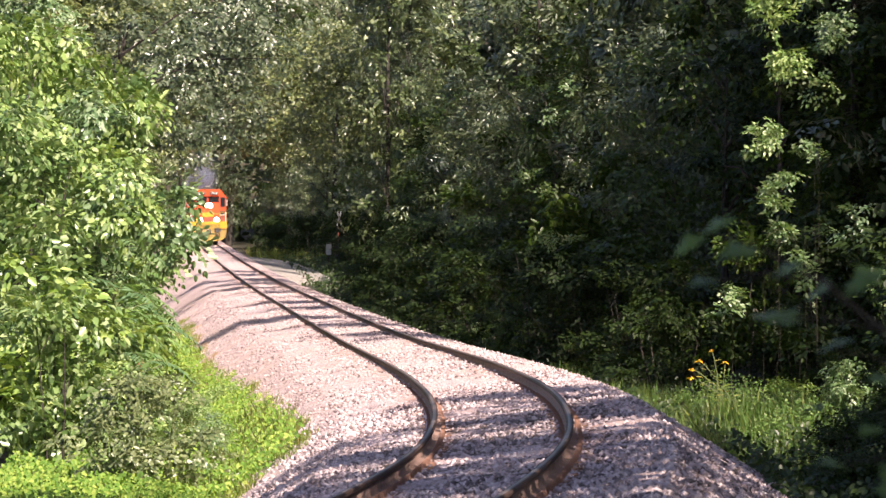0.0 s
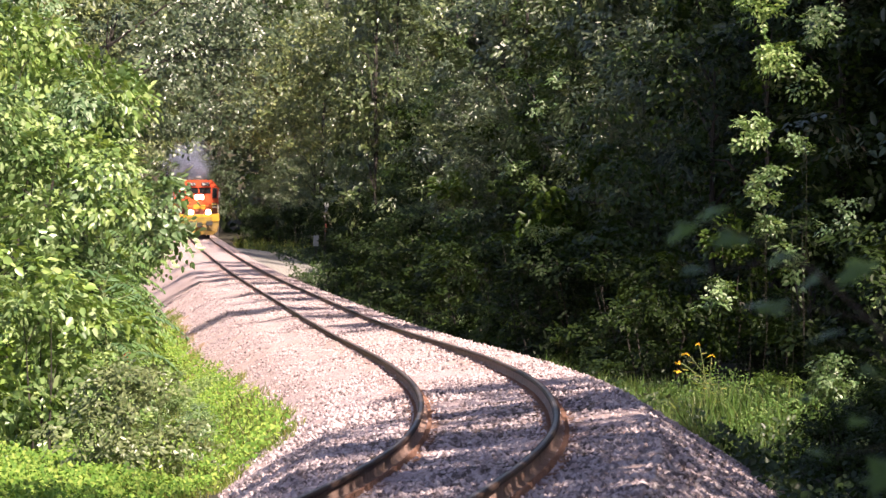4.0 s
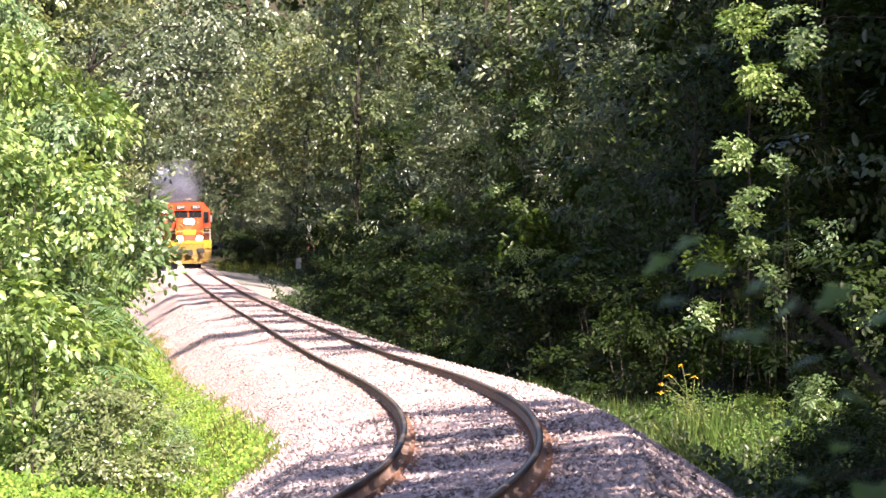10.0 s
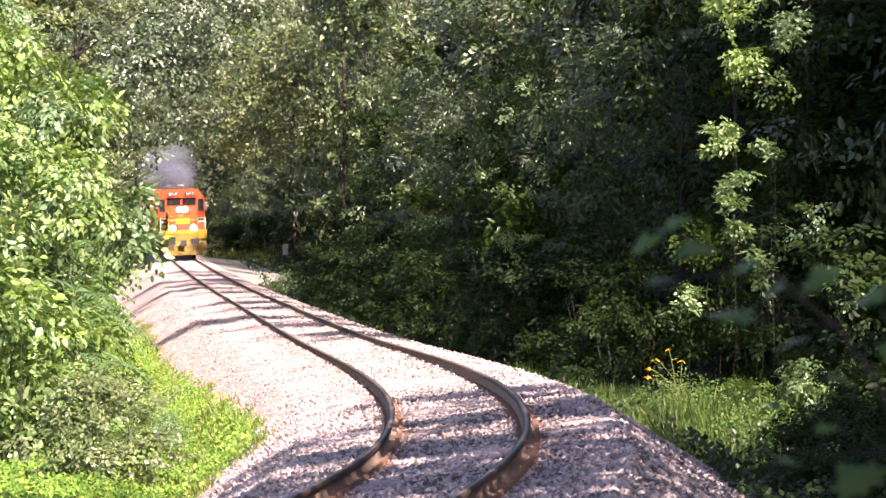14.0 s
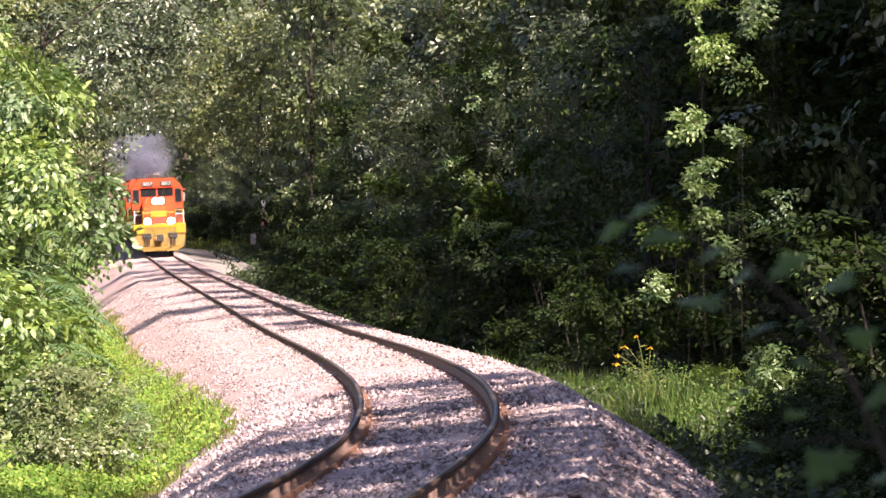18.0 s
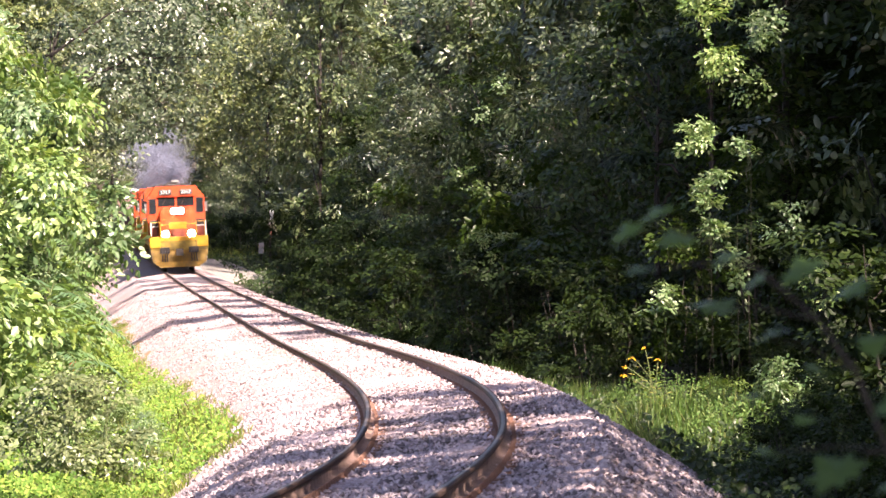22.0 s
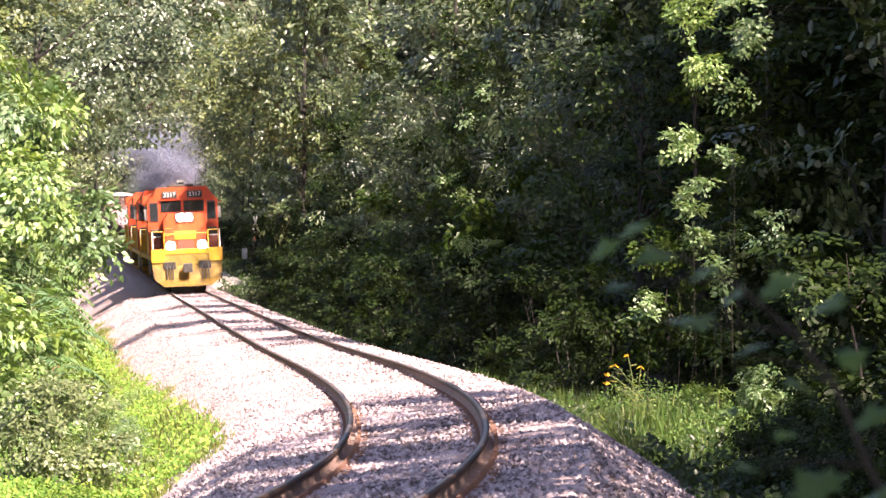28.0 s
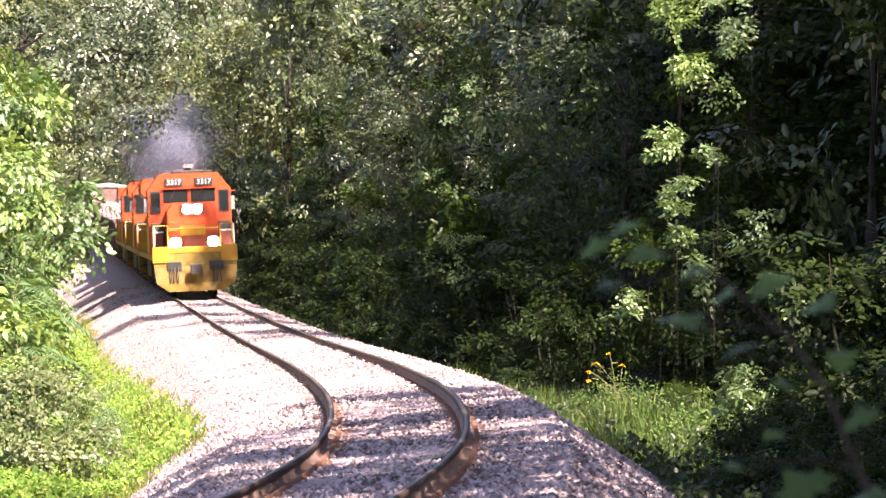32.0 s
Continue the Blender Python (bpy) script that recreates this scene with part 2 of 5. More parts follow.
# ORANGE made duller: shade on the lower nose is put into the paint
SHADED_ORANGE = surface("shaded_orange_paint", (0.42, 0.06, 0.02), (0.52, 0.09, 0.025), 4.0, 0.4, 0.0, 0.05, 60.0, dirt=(0.12, 0.06, 0.04), dirt_amount=0.5)
DARKRED = surface("dull_red_paint", (0.20, 0.05, 0.035), (0.30, 0.08, 0.05), 4.0, 0.55, 0.0, 0.1, 60.0)
UNDER = surface("grimy_running_gear", (0.03, 0.027, 0.025), (0.08, 0.07, 0.062), 5.0, 0.75, 0.2, 0.3, 40.0)
STEEL = surface("bright_steel", (0.35, 0.34, 0.33), (0.55, 0.53, 0.51), 6.0, 0.4, 0.8, 0.1)
GLASS = surface("dark_glass", (0.012, 0.014, 0.016), (0.02, 0.024, 0.028), 2.0, 0.06, 0.0, 0.0, spec=0.8)
WHITE = surface("white_paint", (0.70, 0.70, 0.68), (0.82, 0.82, 0.80), 6.0, 0.5, 0.0, 0.1, 50.0, dirt=(0.35, 0.32, 0.28), dirt_amount=0.3)
GREY_BOARD = surface("weathered_white_board", (0.30, 0.30, 0.29), (0.45, 0.45, 0.43), 6.0, 0.6, 0.0, 0.1, 50.0)
GONDOLA = surface("faded_maroon_paint", (0.10, 0.055, 0.055), (0.19, 0.11, 0.105), 2.0, 0.65, 0.0, 0.2, 30.0, dirt=(0.06, 0.045, 0.04), dirt_amount=0.6)
BOXCAR = surface("faded_brown_paint", (0.13, 0.075, 0.06), (0.24, 0.15, 0.13), 2.0, 0.6, 0.0, 0.1, 30.0, dirt=(0.08, 0.06, 0.05))
ROOFING = surface("galvanised_roof", (0.55, 0.55, 0.56), (0.78, 0.78, 0.79), 3.0, 0.35, 0.3, 0.05, 40.0)
LOAD = island_stone("pale_pink_stone", [(0.0, (0.28, 0.18, 0.165)), (0.6, (0.44, 0.33, 0.31)), (1.0, (0.62, 0.53, 0.51))])
HEADLIGHT = lamp_glow("headlight_glow", (1.0, 0.93, 0.78), 90.0)
SMOKE = smoky("exhaust_smoke", (0.42, 0.455, 0.57))

# ---- mesh helpers ----


def part(name, bm, material, parent=None, label="", smooth=False):
    """Links a bmesh as one mesh object under a thing or under a part."""
    me = bpy.data.meshes.new(name)
    bm.to_mesh(me)
    bm.free()
    me.materials.append(material)
    if smooth:
        me.polygons.foreach_set("use_smooth", [True] * len(me.polygons))
    ob = new(name, me)
    ob.parent = parent
    if label:
        tagged(ob, label)
    return ob


def thing(name, label, category, group="", kind="", m=None):
    ob = new(name)
    ob.empty_display_size = 0.2
    tagged(ob, label, category, group, kind)
    if m is not None:
        ob.matrix_world = m
    return ob


def fast_mesh(name, verts, faces, material):
    """A mesh from arrays; faces all of one size."""
    me = bpy.data.meshes.new(name)
    k = faces.shape[1]
    me.vertices.add(len(verts))
    me.vertices.foreach_set("co", np.asarray(verts, np.float32).ravel())
    me.loops.add(faces.size)
    me.loops.foreach_set("vertex_index", faces.astype(np.int32).ravel())
    me.polygons.add(len(faces))
    me.polygons.foreach_set("loop_start", np.arange(0, faces.size, k, dtype=np.int32))
    me.update(calc_edges=True)
    me.materials.append(material)
    return me


def box(bm, x0, x1, y0, y1, z0, z1, bevel=0.0):
    made = bmesh.ops.create_cube(bm, size=1.0)["verts"]
    bmesh.ops.scale(bm, vec=(x1 - x0, y1 - y0, z1 - z0), verts=made)
    bmesh.ops.translate(bm, vec=((x0 + x1) / 2, (y0 + y1) / 2, (z0 + z1) / 2), verts=made)
    if bevel:
        edges = list({e for v in made for e in v.link_edges})
        bmesh.ops.bevel(bm, geom=edges, offset=bevel, segments=2, profile=0.7, affect="EDGES")


def boxes(*rows, bevel=0.0):
    bm = bmesh.new()
    for r in rows:
        box(bm, *r, bevel=bevel)
    return bm


def tube(bm, points, radii, sides=6):
    """A tapered tube along a line of points."""
    rings = []
    n = len(points)
    for i, (p, r) in enumerate(zip(points, radii)):
        a, b = Vector(points[max(i - 1, 0)]), Vector(points[min(i + 1, n - 1)])
        d = (b - a).normalized()
        q = d.to_track_quat("Z", "Y")
        rings.append([bm.verts.new(Vector(p) + q @ Vector((r * math.cos(2 * math.pi * k / sides), r * math.sin(2 * math.pi * k / sides), 0))) for k in range(sides)])
    for a, b in zip(rings, rings[1:]):
        for k in range(sides):
            bm.faces.new((a[k], a[(k + 1) % sides], b[(k + 1) % sides], b[k]))
    bm.faces.new(rings[-1])
    bm.faces.new(list(reversed(rings[0])))


def rod(points, r, sides=6):
    bm = bmesh.new()
    tube(bm, points, [r] * len(points), sides)
    return bm


def disc(bm, at, r, depth, axis="X", sides=20):
    turn = Matrix.Rotation(math.pi / 2, 4, "Y") if axis == "X" else Matrix.Rotation(math.pi / 2, 4, "X") if axis == "Y" else Matrix()
    bmesh.ops.create_cone(bm, cap_ends=True, segments=sides, radius1=r, radius2=r, depth=depth, matrix=Matrix.Translation(at) @ turn)


def prism(outline, x0, x1):
    """An outline in y and z, drawn out along x."""
    bm = bmesh.new()
    a = [bm.verts.new((x0, y, z)) for y, z in outline]
    b = [bm.verts.new((x1, y, z)) for y, z in outline]
    bm.faces.new(list(reversed(a)))
    bm.faces.new(b)
    for i in range(len(outline)):
        j = (i + 1) % len(outline)
        bm.faces.new((a[i], a[j], b[j], b[i]))
    bmesh.ops.recalc_face_normals(bm, faces=bm.faces)
    return bm


# ---- the line of the track ----
KNOT_U = [-60.0, 0.0, 3.59, 8.252, 14.548, 23.522, 37.34, 61.382, 113.645, 314.446, 640.0]
KNOT_BEND = [-0.00597, -0.00597, -0.00589, -0.00571, -0.00551, -0.00398, -0.00209, -0.00033, -0.00001, 0.00004, 0.0]
KNOT_Z = [0.35, 0.062, 0.015, -0.064, -0.180, -0.296, -0.511, -0.848, -1.003, 0.016, 1.6]
KNOT_CANT = [0.21, 0.21, 0.21, 0.212, 0.213, 0.215, 0.204, 0.168, 0.098, 0.01, 0.01]
U = np.arange(-60.0, 620.0, 0.25)


def hermite(x, xs, ys):
    xs, ys = np.array(xs), np.array(ys)
    m = np.gradient(ys, xs)
    i = np.clip(np.searchsorted(xs, x) - 1, 0, len(xs) - 2)
    h = xs[i + 1] - xs[i]
    t = (x - xs[i]) / h
    return (2 * t**3 - 3 * t**2 + 1) * ys[i] + (t**3 - 2 * t**2 + t) * h * m[i] + (3 * t**2 - 2 * t**3) * ys[i + 1] + (t**3 - t**2) * h * m[i + 1]


BEND = np.interp(U, KNOT_U, KNOT_BEND)
PSI = np.concatenate([[0], np.cumsum(0.125 * (BEND[1:] + BEND[:-1]))])
PSI += 0.10028 - np.interp(0, U, PSI)
TX = np.concatenate([[0], np.cumsum(0.125 * (np.sin(PSI)[1:] + np.sin(PSI)[:-1]))])
TY = np.concatenate([[0], np.cumsum(0.125 * (np.cos(PSI)[1:] + np.cos(PSI)[:-1]))])
TX += -1.157 - np.interp(0, U, TX)
TY += 21.742 - np.interp(0, U, TY)
TZ = hermite(U, KNOT_U, KNOT_Z)
CANT = np.interp(U, KNOT_U, KNOT_CANT) / 1.505


def on_track(u, v=0.0, dz=0.0, flat=False):
    """A point v metres to the right of the centre line, dz above the rails' plane."""
    x, y, z, p, c = (np.interp(u, U, a) for a in (TX, TY, TZ, PSI, CANT))
    return np.stack(np.broadcast_arrays(x + v * np.cos(p), y - v * np.sin(p), z + (0 if flat else c * v) + dz), -1)


def track_pose(u, v=0.0, dz=0.0):
    """x points along the track to the camera, y to the right as the train goes, z up."""
    a, b = Vector(on_track(u, v, dz)), Vector(on_track(u - 0.5, v, dz))
    side = Vector(on_track(u, v - 1, dz)) - a
    x = (b - a).normalized()
    z = x.cross(side).normalized()
    if z.z < 0:
        z = -z
    y = z.cross(x)
    return Matrix.Translation(a) @ Matrix((x, y, z)).transposed().to_4x4()


def side_of(x, y):
    """For points of the plan: distance along the track and to its right."""
    step = 8
    d = (x[:, None] - TX[None, ::step]) ** 2 + (y[:, None] - TY[None, ::step]) ** 2
    i = np.argmin(d, 1) * step
    p = PSI[i]
    along = (x - TX[i]) * np.sin(p) + (y - TY[i]) * np.cos(p)
    v = (x - TX[i]) * np.cos(p) - (y - TY[i]) * np.sin(p)
    return U[i] + np.clip(along, -1.5, 1.5), v


def fill(u):
    """How far the stone between the ties stands up further along."""
    return np.interp(u, [24, 40, 55], [0.0, 0.05, 0.08])


def left_crest(u):
    return np.interp(u, [0, 15, 50, 78, 300], [1.75, 1.85, 2.2, 2.4, 2.4])


def bank(u, v):
    """Height of the ground beside the track, against the rails."""
    lc = left_crest(u)
    w = np.where(v < 0, -v - lc, v - 1.85)
    fall = np.interp(w, [-3.0, 0.0, 1.5, 4.0, 14.0, 60.0], [-1.1, -1.0, -1.02, -0.95, -0.5, 3.0])
    return fall


def ground_z(u, v):
    deep = np.interp(u, [0, 30, 75, 300], [0.15, 0.3, 0.75, 0.75])
    lo = np.where(np.asarray(v) < 0, -deep * np.clip(-np.asarray(v) / 2.0, 0, 1), 0.07)
    return np.interp(u, U, TZ) + bank(np.asarray(u, float), np.asarray(v, float)) + lo


# ---- ground: one sheet to the horizon ----
gx = np.concatenate([np.linspace(-2500, -120, 12), np.linspace(-100, -42, 20), np.arange(-40, 42, 0.8), np.linspace(44, 110, 20), np.linspace(130, 2500, 12)])
gy = np.concatenate([np.linspace(-2500, -80, 10), np.arange(-60, 120, 1.2), np.arange(120, 420, 3.0), np.linspace(430, 620, 20), np.linspace(680, 3500, 12)])
GX, GY = np.meshgrid(gx, gy)
fx, fy = GX.ravel(), GY.ravel()
gu, gv = side_of(fx, fy)
gz = ground_z(gu, np.clip(gv, -60, 60)) + 0.10 * np.sin(fx * 0.9 + 1.3 * np.sin(fy * 0.31)) * np.clip(np.abs(gv) / 12, 0, 1)
gz = gz + np.clip((fy - 428) * 0.55, 0, 70)
nx, ny = len(gx), len(gy)
ii = (np.arange(ny - 1)[:, None] * nx + np.arange(nx - 1)[None, :]).ravel()
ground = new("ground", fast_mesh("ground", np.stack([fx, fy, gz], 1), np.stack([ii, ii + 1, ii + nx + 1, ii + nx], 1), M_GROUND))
tagged(ground, "dark leaf-strewn soil of the woods beside the railway", "ground", kind="structure")

# ---- ballast bed ----
bu = np.concatenate([np.arange(-20, 70, 0.5), np.arange(70, 150, 1.0), np.arange(150, 600, 3.0)])
rows_v, rows_z = [], []
for uu in bu:
    lc = float(left_crest(uu))
    vs = [-lc - 3.2, -lc - 2.4, -lc - 1.7, -lc - 1.0, -lc - 0.4, -lc + 0.05, -lc + 0.4, -1.3, -1.0, -0.75, -0.4, 0.0, 0.4, 0.75, 1.0, 1.3, 1.65, 1.95, 2.3, 2.65, 3.0, 3.4, 3.9]
    c = float(np.interp(uu, U, CANT))
    zs = []
    for v in vs:
        if v < -lc:
            zs.append(-0.24 - c * lc - 0.60 * (-v - lc))
        elif v > 1.75:
            zs.append(-0.23 + c * 1.75 - 0.60 * (v - 1.75))
        else:
            zs.append(-0.200 + float(fill(uu)) * min(max((1.6 - abs(v)) / 0.5, 0), 1) + c * v - 0.05 * max(0, abs(v) - 1.3))
    rows_v.append(vs), rows_z.append(zs)
bv, bz = np.array(rows_v), np.array(rows_z)
BU = np.repeat(bu[:, None], bv.shape[1], 1)
bp = on_track(BU, bv, 0, flat=True)
rg = np.random.default_rng(3)
bp[..., 2] = np.interp(BU, U, TZ) + bz + rg.normal(0, 0.012, bz.shape) + 0.03 * np.sin(BU * 0.8) * np.sin(bv * 1.7 + 0.3 * BU)
nv = bv.shape[1]
ii = (np.arange(len(bu) - 1)[:, None] * nv + np.arange(nv - 1)[None, :]).ravel()
bed = new("ballast_bed", fast_mesh("ballast_bed", bp.reshape(-1, 3), np.stack([ii, ii + 1, ii + nv + 1, ii + nv], 1), M_BALLAST))
stain = bed.data.attributes.new("rust", "FLOAT", "POINT")
stain.data.foreach_set("value", np.exp(-((np.abs(bv) - 0.8) / 0.28) ** 2).ravel().astype(np.float32))
bed.data.polygons.foreach_set("use_smooth", [True] * len(bed.data.polygons))
tagged(bed, "pale pinkish crushed-stone ballast bank under the track", "ballast", kind="structure")


def bed_height(u, v):
    lc, c = left_crest(u), np.interp(u, U, CANT)
    z = -0.200 + fill(u) * np.clip((1.6 - np.abs(v)) / 0.5, 0, 1) + c * v - 0.05 * np.clip(np.abs(v) - 1.3, 0, None)
    z = np.where(v < -lc, -0.24 - c * lc - 0.60 * (-v - lc), z)
    return np.where(v > 1.75, -0.23 + c * 1.75 - 0.60 * (v - 1.75), z)


# bare sandy soil along the foot of the bank
eu = np.arange(66.0, 118.0, 0.6)
ev = np.linspace(0, 1, 5)
EU, EV = np.meshgrid(eu, ev, indexing="ij")
edge_out = 1.75 + 0.25 * np.sin(EU * 0.7)
edge_in = 1.15 + 0.3 * np.sin(EU * 0.9 + 1.0) * np.sin(EU * 0.23)
ew = -left_crest(EU) - (edge_in + (edge_out - edge_in) * EV)
ep = on_track(EU, ew, 0, flat=True)
ep[..., 2] = np.interp(EU, U, TZ) + bed_height(EU, ew) + 0.02 - 0.05 * (EV < 0.1) + rg.normal(0, 0.01, EU.shape)
ii = (np.arange(len(eu) - 1)[:, None] * 5 + np.arange(4)[None, :]).ravel()
soil = new("bare_soil", fast_mesh("bare_soil", ep.reshape(-1, 3), np.stack([ii, ii + 1, ii + 6, ii + 5], 1), M_SOIL))
tagged(soil, "bare orange-brown sandy soil at the foot of the bank", "soil", kind="structure")

# loose stones on the near bank
N_ST = 88000
su = 3 + 140 * rg.random(N_ST) ** 2.1
sv = np.where(rg.random(N_ST) < 0.82, -2.0 + 5.4 * rg.random(N_ST), -4.9 + 3.2 * rg.random(N_ST)) - 0.02 * su * (rg.random(N_ST) < 0.35)
sz = bed_height(su, sv)
sp = on_track(su, sv, 0, flat=True)
sp[:, 2] = np.interp(su, U, TZ) + sz + rg.uniform(-0.012, 0.022, N_ST)
octa = np.array([(1, 0, 0), (-0.5, 0.87, 0), (-0.5, -0.87, 0), (0, 0, 1), (0, 0, -1)], float)
octf = np.array([(0, 1, 3), (1, 2, 3), (2, 0, 3), (1, 0, 4), (2, 1, 4), (0, 2, 4)])
size = rg.uniform(0.012, 0.031, N_ST) * (1 + su / 300) * np.where(su < 30, 1.4, 1.0)
sv3 = (octa[None] + rg.normal(0, 0.28, (N_ST, 5, 3))) * np.array([1, 1, 0.75]) * size[:, None, None]
ang = rg.random(N_ST) * 6.28
ca, sa = np.cos(ang)[:, None], np.sin(ang)[:, None]
sv3 = np.stack([sv3[..., 0] * ca - sv3[..., 1] * sa, sv3[..., 0] * sa + sv3[..., 1] * ca, sv3[..., 2]], -1) + sp[:, None]
stones = new("ballast_stones", fast_mesh("ballast_stones", sv3.reshape(-1, 3), (octf[None] + 5 * np.arange(N_ST)[:, None, None]).reshape(-1, 3), M_STONES))
tagged(stones, "loose grey and pinkish crushed stones on the ballast bank", "stones", kind="stuff")

# ---- gravel road over the crossing ----
ru = np.concatenate([[184.5], np.linspace(186, 238, 27), [239.5]])
rv = np.concatenate([[1.5], np.linspace(1.9, 5.2, 9), [6.2]])
RU, RV = np.meshgrid(ru, rv, indexing="ij")
rp = on_track(RU, RV, 0, flat=True)
rp[..., 2] = np.interp(RU, U, TZ) - 0.24 - 0.10 * np.clip(RV - 2, 0, None) + rg.normal(0, 0.012, RU.shape)
rp[0, :, 2] -= 0.9
rp[-1, :, 2] -= 0.9
rp[:, -1, 2] -= 0.7
nr = len(rv)
ii = (np.arange(len(ru) - 1)[:, None] * nr + np.arange(nr - 1)[None, :]).ravel()
road = new("road", fast_mesh("road", rp.reshape(-1, 3), np.stack([ii, ii + 1, ii + nr + 1, ii + nr], 1), M_ROAD))
tagged(road, "pale gravel of a farm road beside the track at a crossing", "road", kind="structure")

# ---- foliage ----


def unit(a):
    return a / np.maximum(np.linalg.norm(a, axis=-1, keepdims=True), 1e-9)


def leaf_mesh(name, p, d, up, length, width, material, fold=0.25):
    """Folded leaves: p the stalk's end, d the way the leaf points, up its upper side."""
    d = unit(d)
    s = unit(np.cross(d, up))
    n = np.cross(s, d)
    L, W = length[:, None], width[:, None]
    a, b = d * L * 0.3 + n * W * fold * 0.8, d * L * 0.68 + n * (W * fold * 0.7 - L * 0.05)
    v = np.stack([p, p + a + s * W * 0.92, p + b + s * W * 0.78, p + d * L - n * L * 0.12, p + b - s * W * 0.78, p + a - s * W * 0.92], 1)
    k = 6 * np.arange(len(p))[:, None]
    f = np.stack([k + (0, 1, 2, 3), k + (0, 3, 4, 5)], 1).reshape(-1, 4)
    return fast_mesh(name, v.reshape(-1, 3), f, material)


def clump_leaves(r, centres, radii, count, droop=0.25, flat=0.7, leaf=0.15):
    """Leaves in flat sprays set over the skin of clumps; the leaves of a spray lie much alike."""
    per = 14
    n = len(centres) * max(count // per, 1)
    k = np.repeat(np.arange(len(centres)), max(count // per, 1))
    way = unit(r.normal(0, 1, (n, 3)) + np.array([0, 0, 0.5]))
    rad = radii[k] * (0.4 + 0.68 * r.random(n) ** 0.5)
    c = centres[k] + way * rad[:, None] * np.array([1, 1, flat])
    up = unit(r.normal(0, 0.55, (n, 3)) + np.array(SUN_WAY) * 0.55 + np.array([0, 0, 0.6]) + way * 0.5)
    out = unit(way * np.array([1, 1, 0.3]) + np.array([0, 0, -droop]) + r.normal(0, 0.3, (n, 3)))
    out = unit(out - up * np.sum(out * up, 1, keepdims=True))
    side = np.cross(up, out)
    c, up, out, side = (np.repeat(x, per, 0) for x in (c, up, out, side))
    m = len(c)
    along = (r.random(m) - 0.35)[:, None] * leaf * 3.6
    across = r.normal(0, 0.55, m)[:, None] * leaf * 1.3
    p = c + out * along + side * across + up * r.normal(0, 0.12, m)[:, None] * leaf
    d = out * 0.75 + side * np.sign(across) * r.uniform(0.2, 1.0, (m, 1)) + up * r.normal(0, 0.15, (m, 1))
    return p, d, up + r.normal(0, 0.16, (m, 3))


def crown_clumps(r, n, height, width, base, top_heavy=0.0, lean=0.0, spread=0.16):
    """Clump centres over an uneven egg-shaped crown, some inside."""
    out, rad = [], []
    for i in range(n):
        h = r.random() ** (0.8 - top_heavy)
        ring = math.sqrt(max(0.03, 1 - (2 * h - 0.85) ** 2 / 1.6))
        a = r.random() * 6.283
        q = (0.45 + 0.55 * r.random() ** 0.5) * ring * width / 2 * (0.8 + 0.35 * math.sin(3 * a + i * 0.1))
        out.append((q * math.cos(a) + lean * h, q * math.sin(a), base + (height - base) * h))
        rad.append(width * spread * (0.6 + 0.8 * r.random()))
    return np.array(out), np.array(rad)


def make_tree(name, label, category, seed, height, width, base, clumps, leaves, leaf, material, group="", trunk=0.13, stems=1, flat=0.7, droop=0.25, bark=None, spread=0.16, inner=11, limbs=12, lean=0.0, slim=1.0):
    """A tree or bush: tapered trunk with limbs, crown of many leaves."""
    r = np.random.default_rng(seed)
    ob = thing(name, label, category, group)
    c, rad = crown_clumps(r, clumps, height, width, base, spread=spread)
    c[:, 0] += lean
    p, d, up = clump_leaves(r, c, rad, leaves // clumps, droop, flat, leaf)
    L = leaf * r.uniform(0.65, 1.25, len(p))
    # broad inner leaves that close the crown to the light
    n_in = 4 * leaves // inner
    q = (c[r.integers(0, clumps, n_in)] - (lean, 0, 0)) * np.array([0.5, 0.5, 0.92]) + (lean, 0, 0) + r.normal(0, 0.06 * width, (n_in, 3)) * np.array([1, 1, 0.6])
    q[:, 2] = np.maximum(q[:, 2], base + 0.1)
    p, d, up = np.concatenate([p, q]), np.concatenate([d, r.normal(0, 1, (n_in, 3))]), np.concatenate([up, r.normal(0, 0.5, (n_in, 3)) + np.array(SUN_WAY)])
    L = np.concatenate([L, leaf * r.uniform(0.9, 1.35, n_in)])
    m = len(p)
    me = leaf_mesh("crown", p, d, up, L, L * slim * r.uniform(0.26, 0.36, m), material)
    crown = new("crown", me)
    crown.parent = ob
    bm = bmesh.new()
    for s in range(stems):
        a = r.random() * 6.28
        foot = Vector((0.25 * math.cos(a), 0.25 * math.sin(a), -0.25)) if stems > 1 else Vector((0, 0, -0.3))
        spread = width * 0.28 if stems > 1 else width * 0.05
        top = Vector((spread * math.cos(a), spread * math.sin(a), height * 0.86))
        pts = [foot.lerp(top, t) + Vector((r.normal(0, 0.05), r.normal(0, 0.05), 0)) * height * 0.12 * min(t * 3, 1) for t in np.linspace(0, 1, 7)]
        tube(bm, pts, [trunk * (1.25 - 1.15 * t) if t else trunk * 1.5 for t in np.linspace(0, 1, 7)], 7)
        for i in range(s, min(clumps, limbs), stems):
            h = min(max((c[i][2] - 0.12 * height) / (height * 0.86), 0.12), 0.95)
            j = min(int(h * 6), 5)
            start = pts[j].lerp(pts[j + 1], h * 6 - j) if h < 0.95 else pts[5]
            end = Vector(c[i])
            mid = start.lerp(end, 0.5) + Vector((0, 0, 0.06 * height))
            tube(bm, [start, mid, end], [trunk * 0.34, trunk * 0.20, trunk * 0.06], 4)
    part("trunk", bm, bark or M_BARK, ob)
    return ob


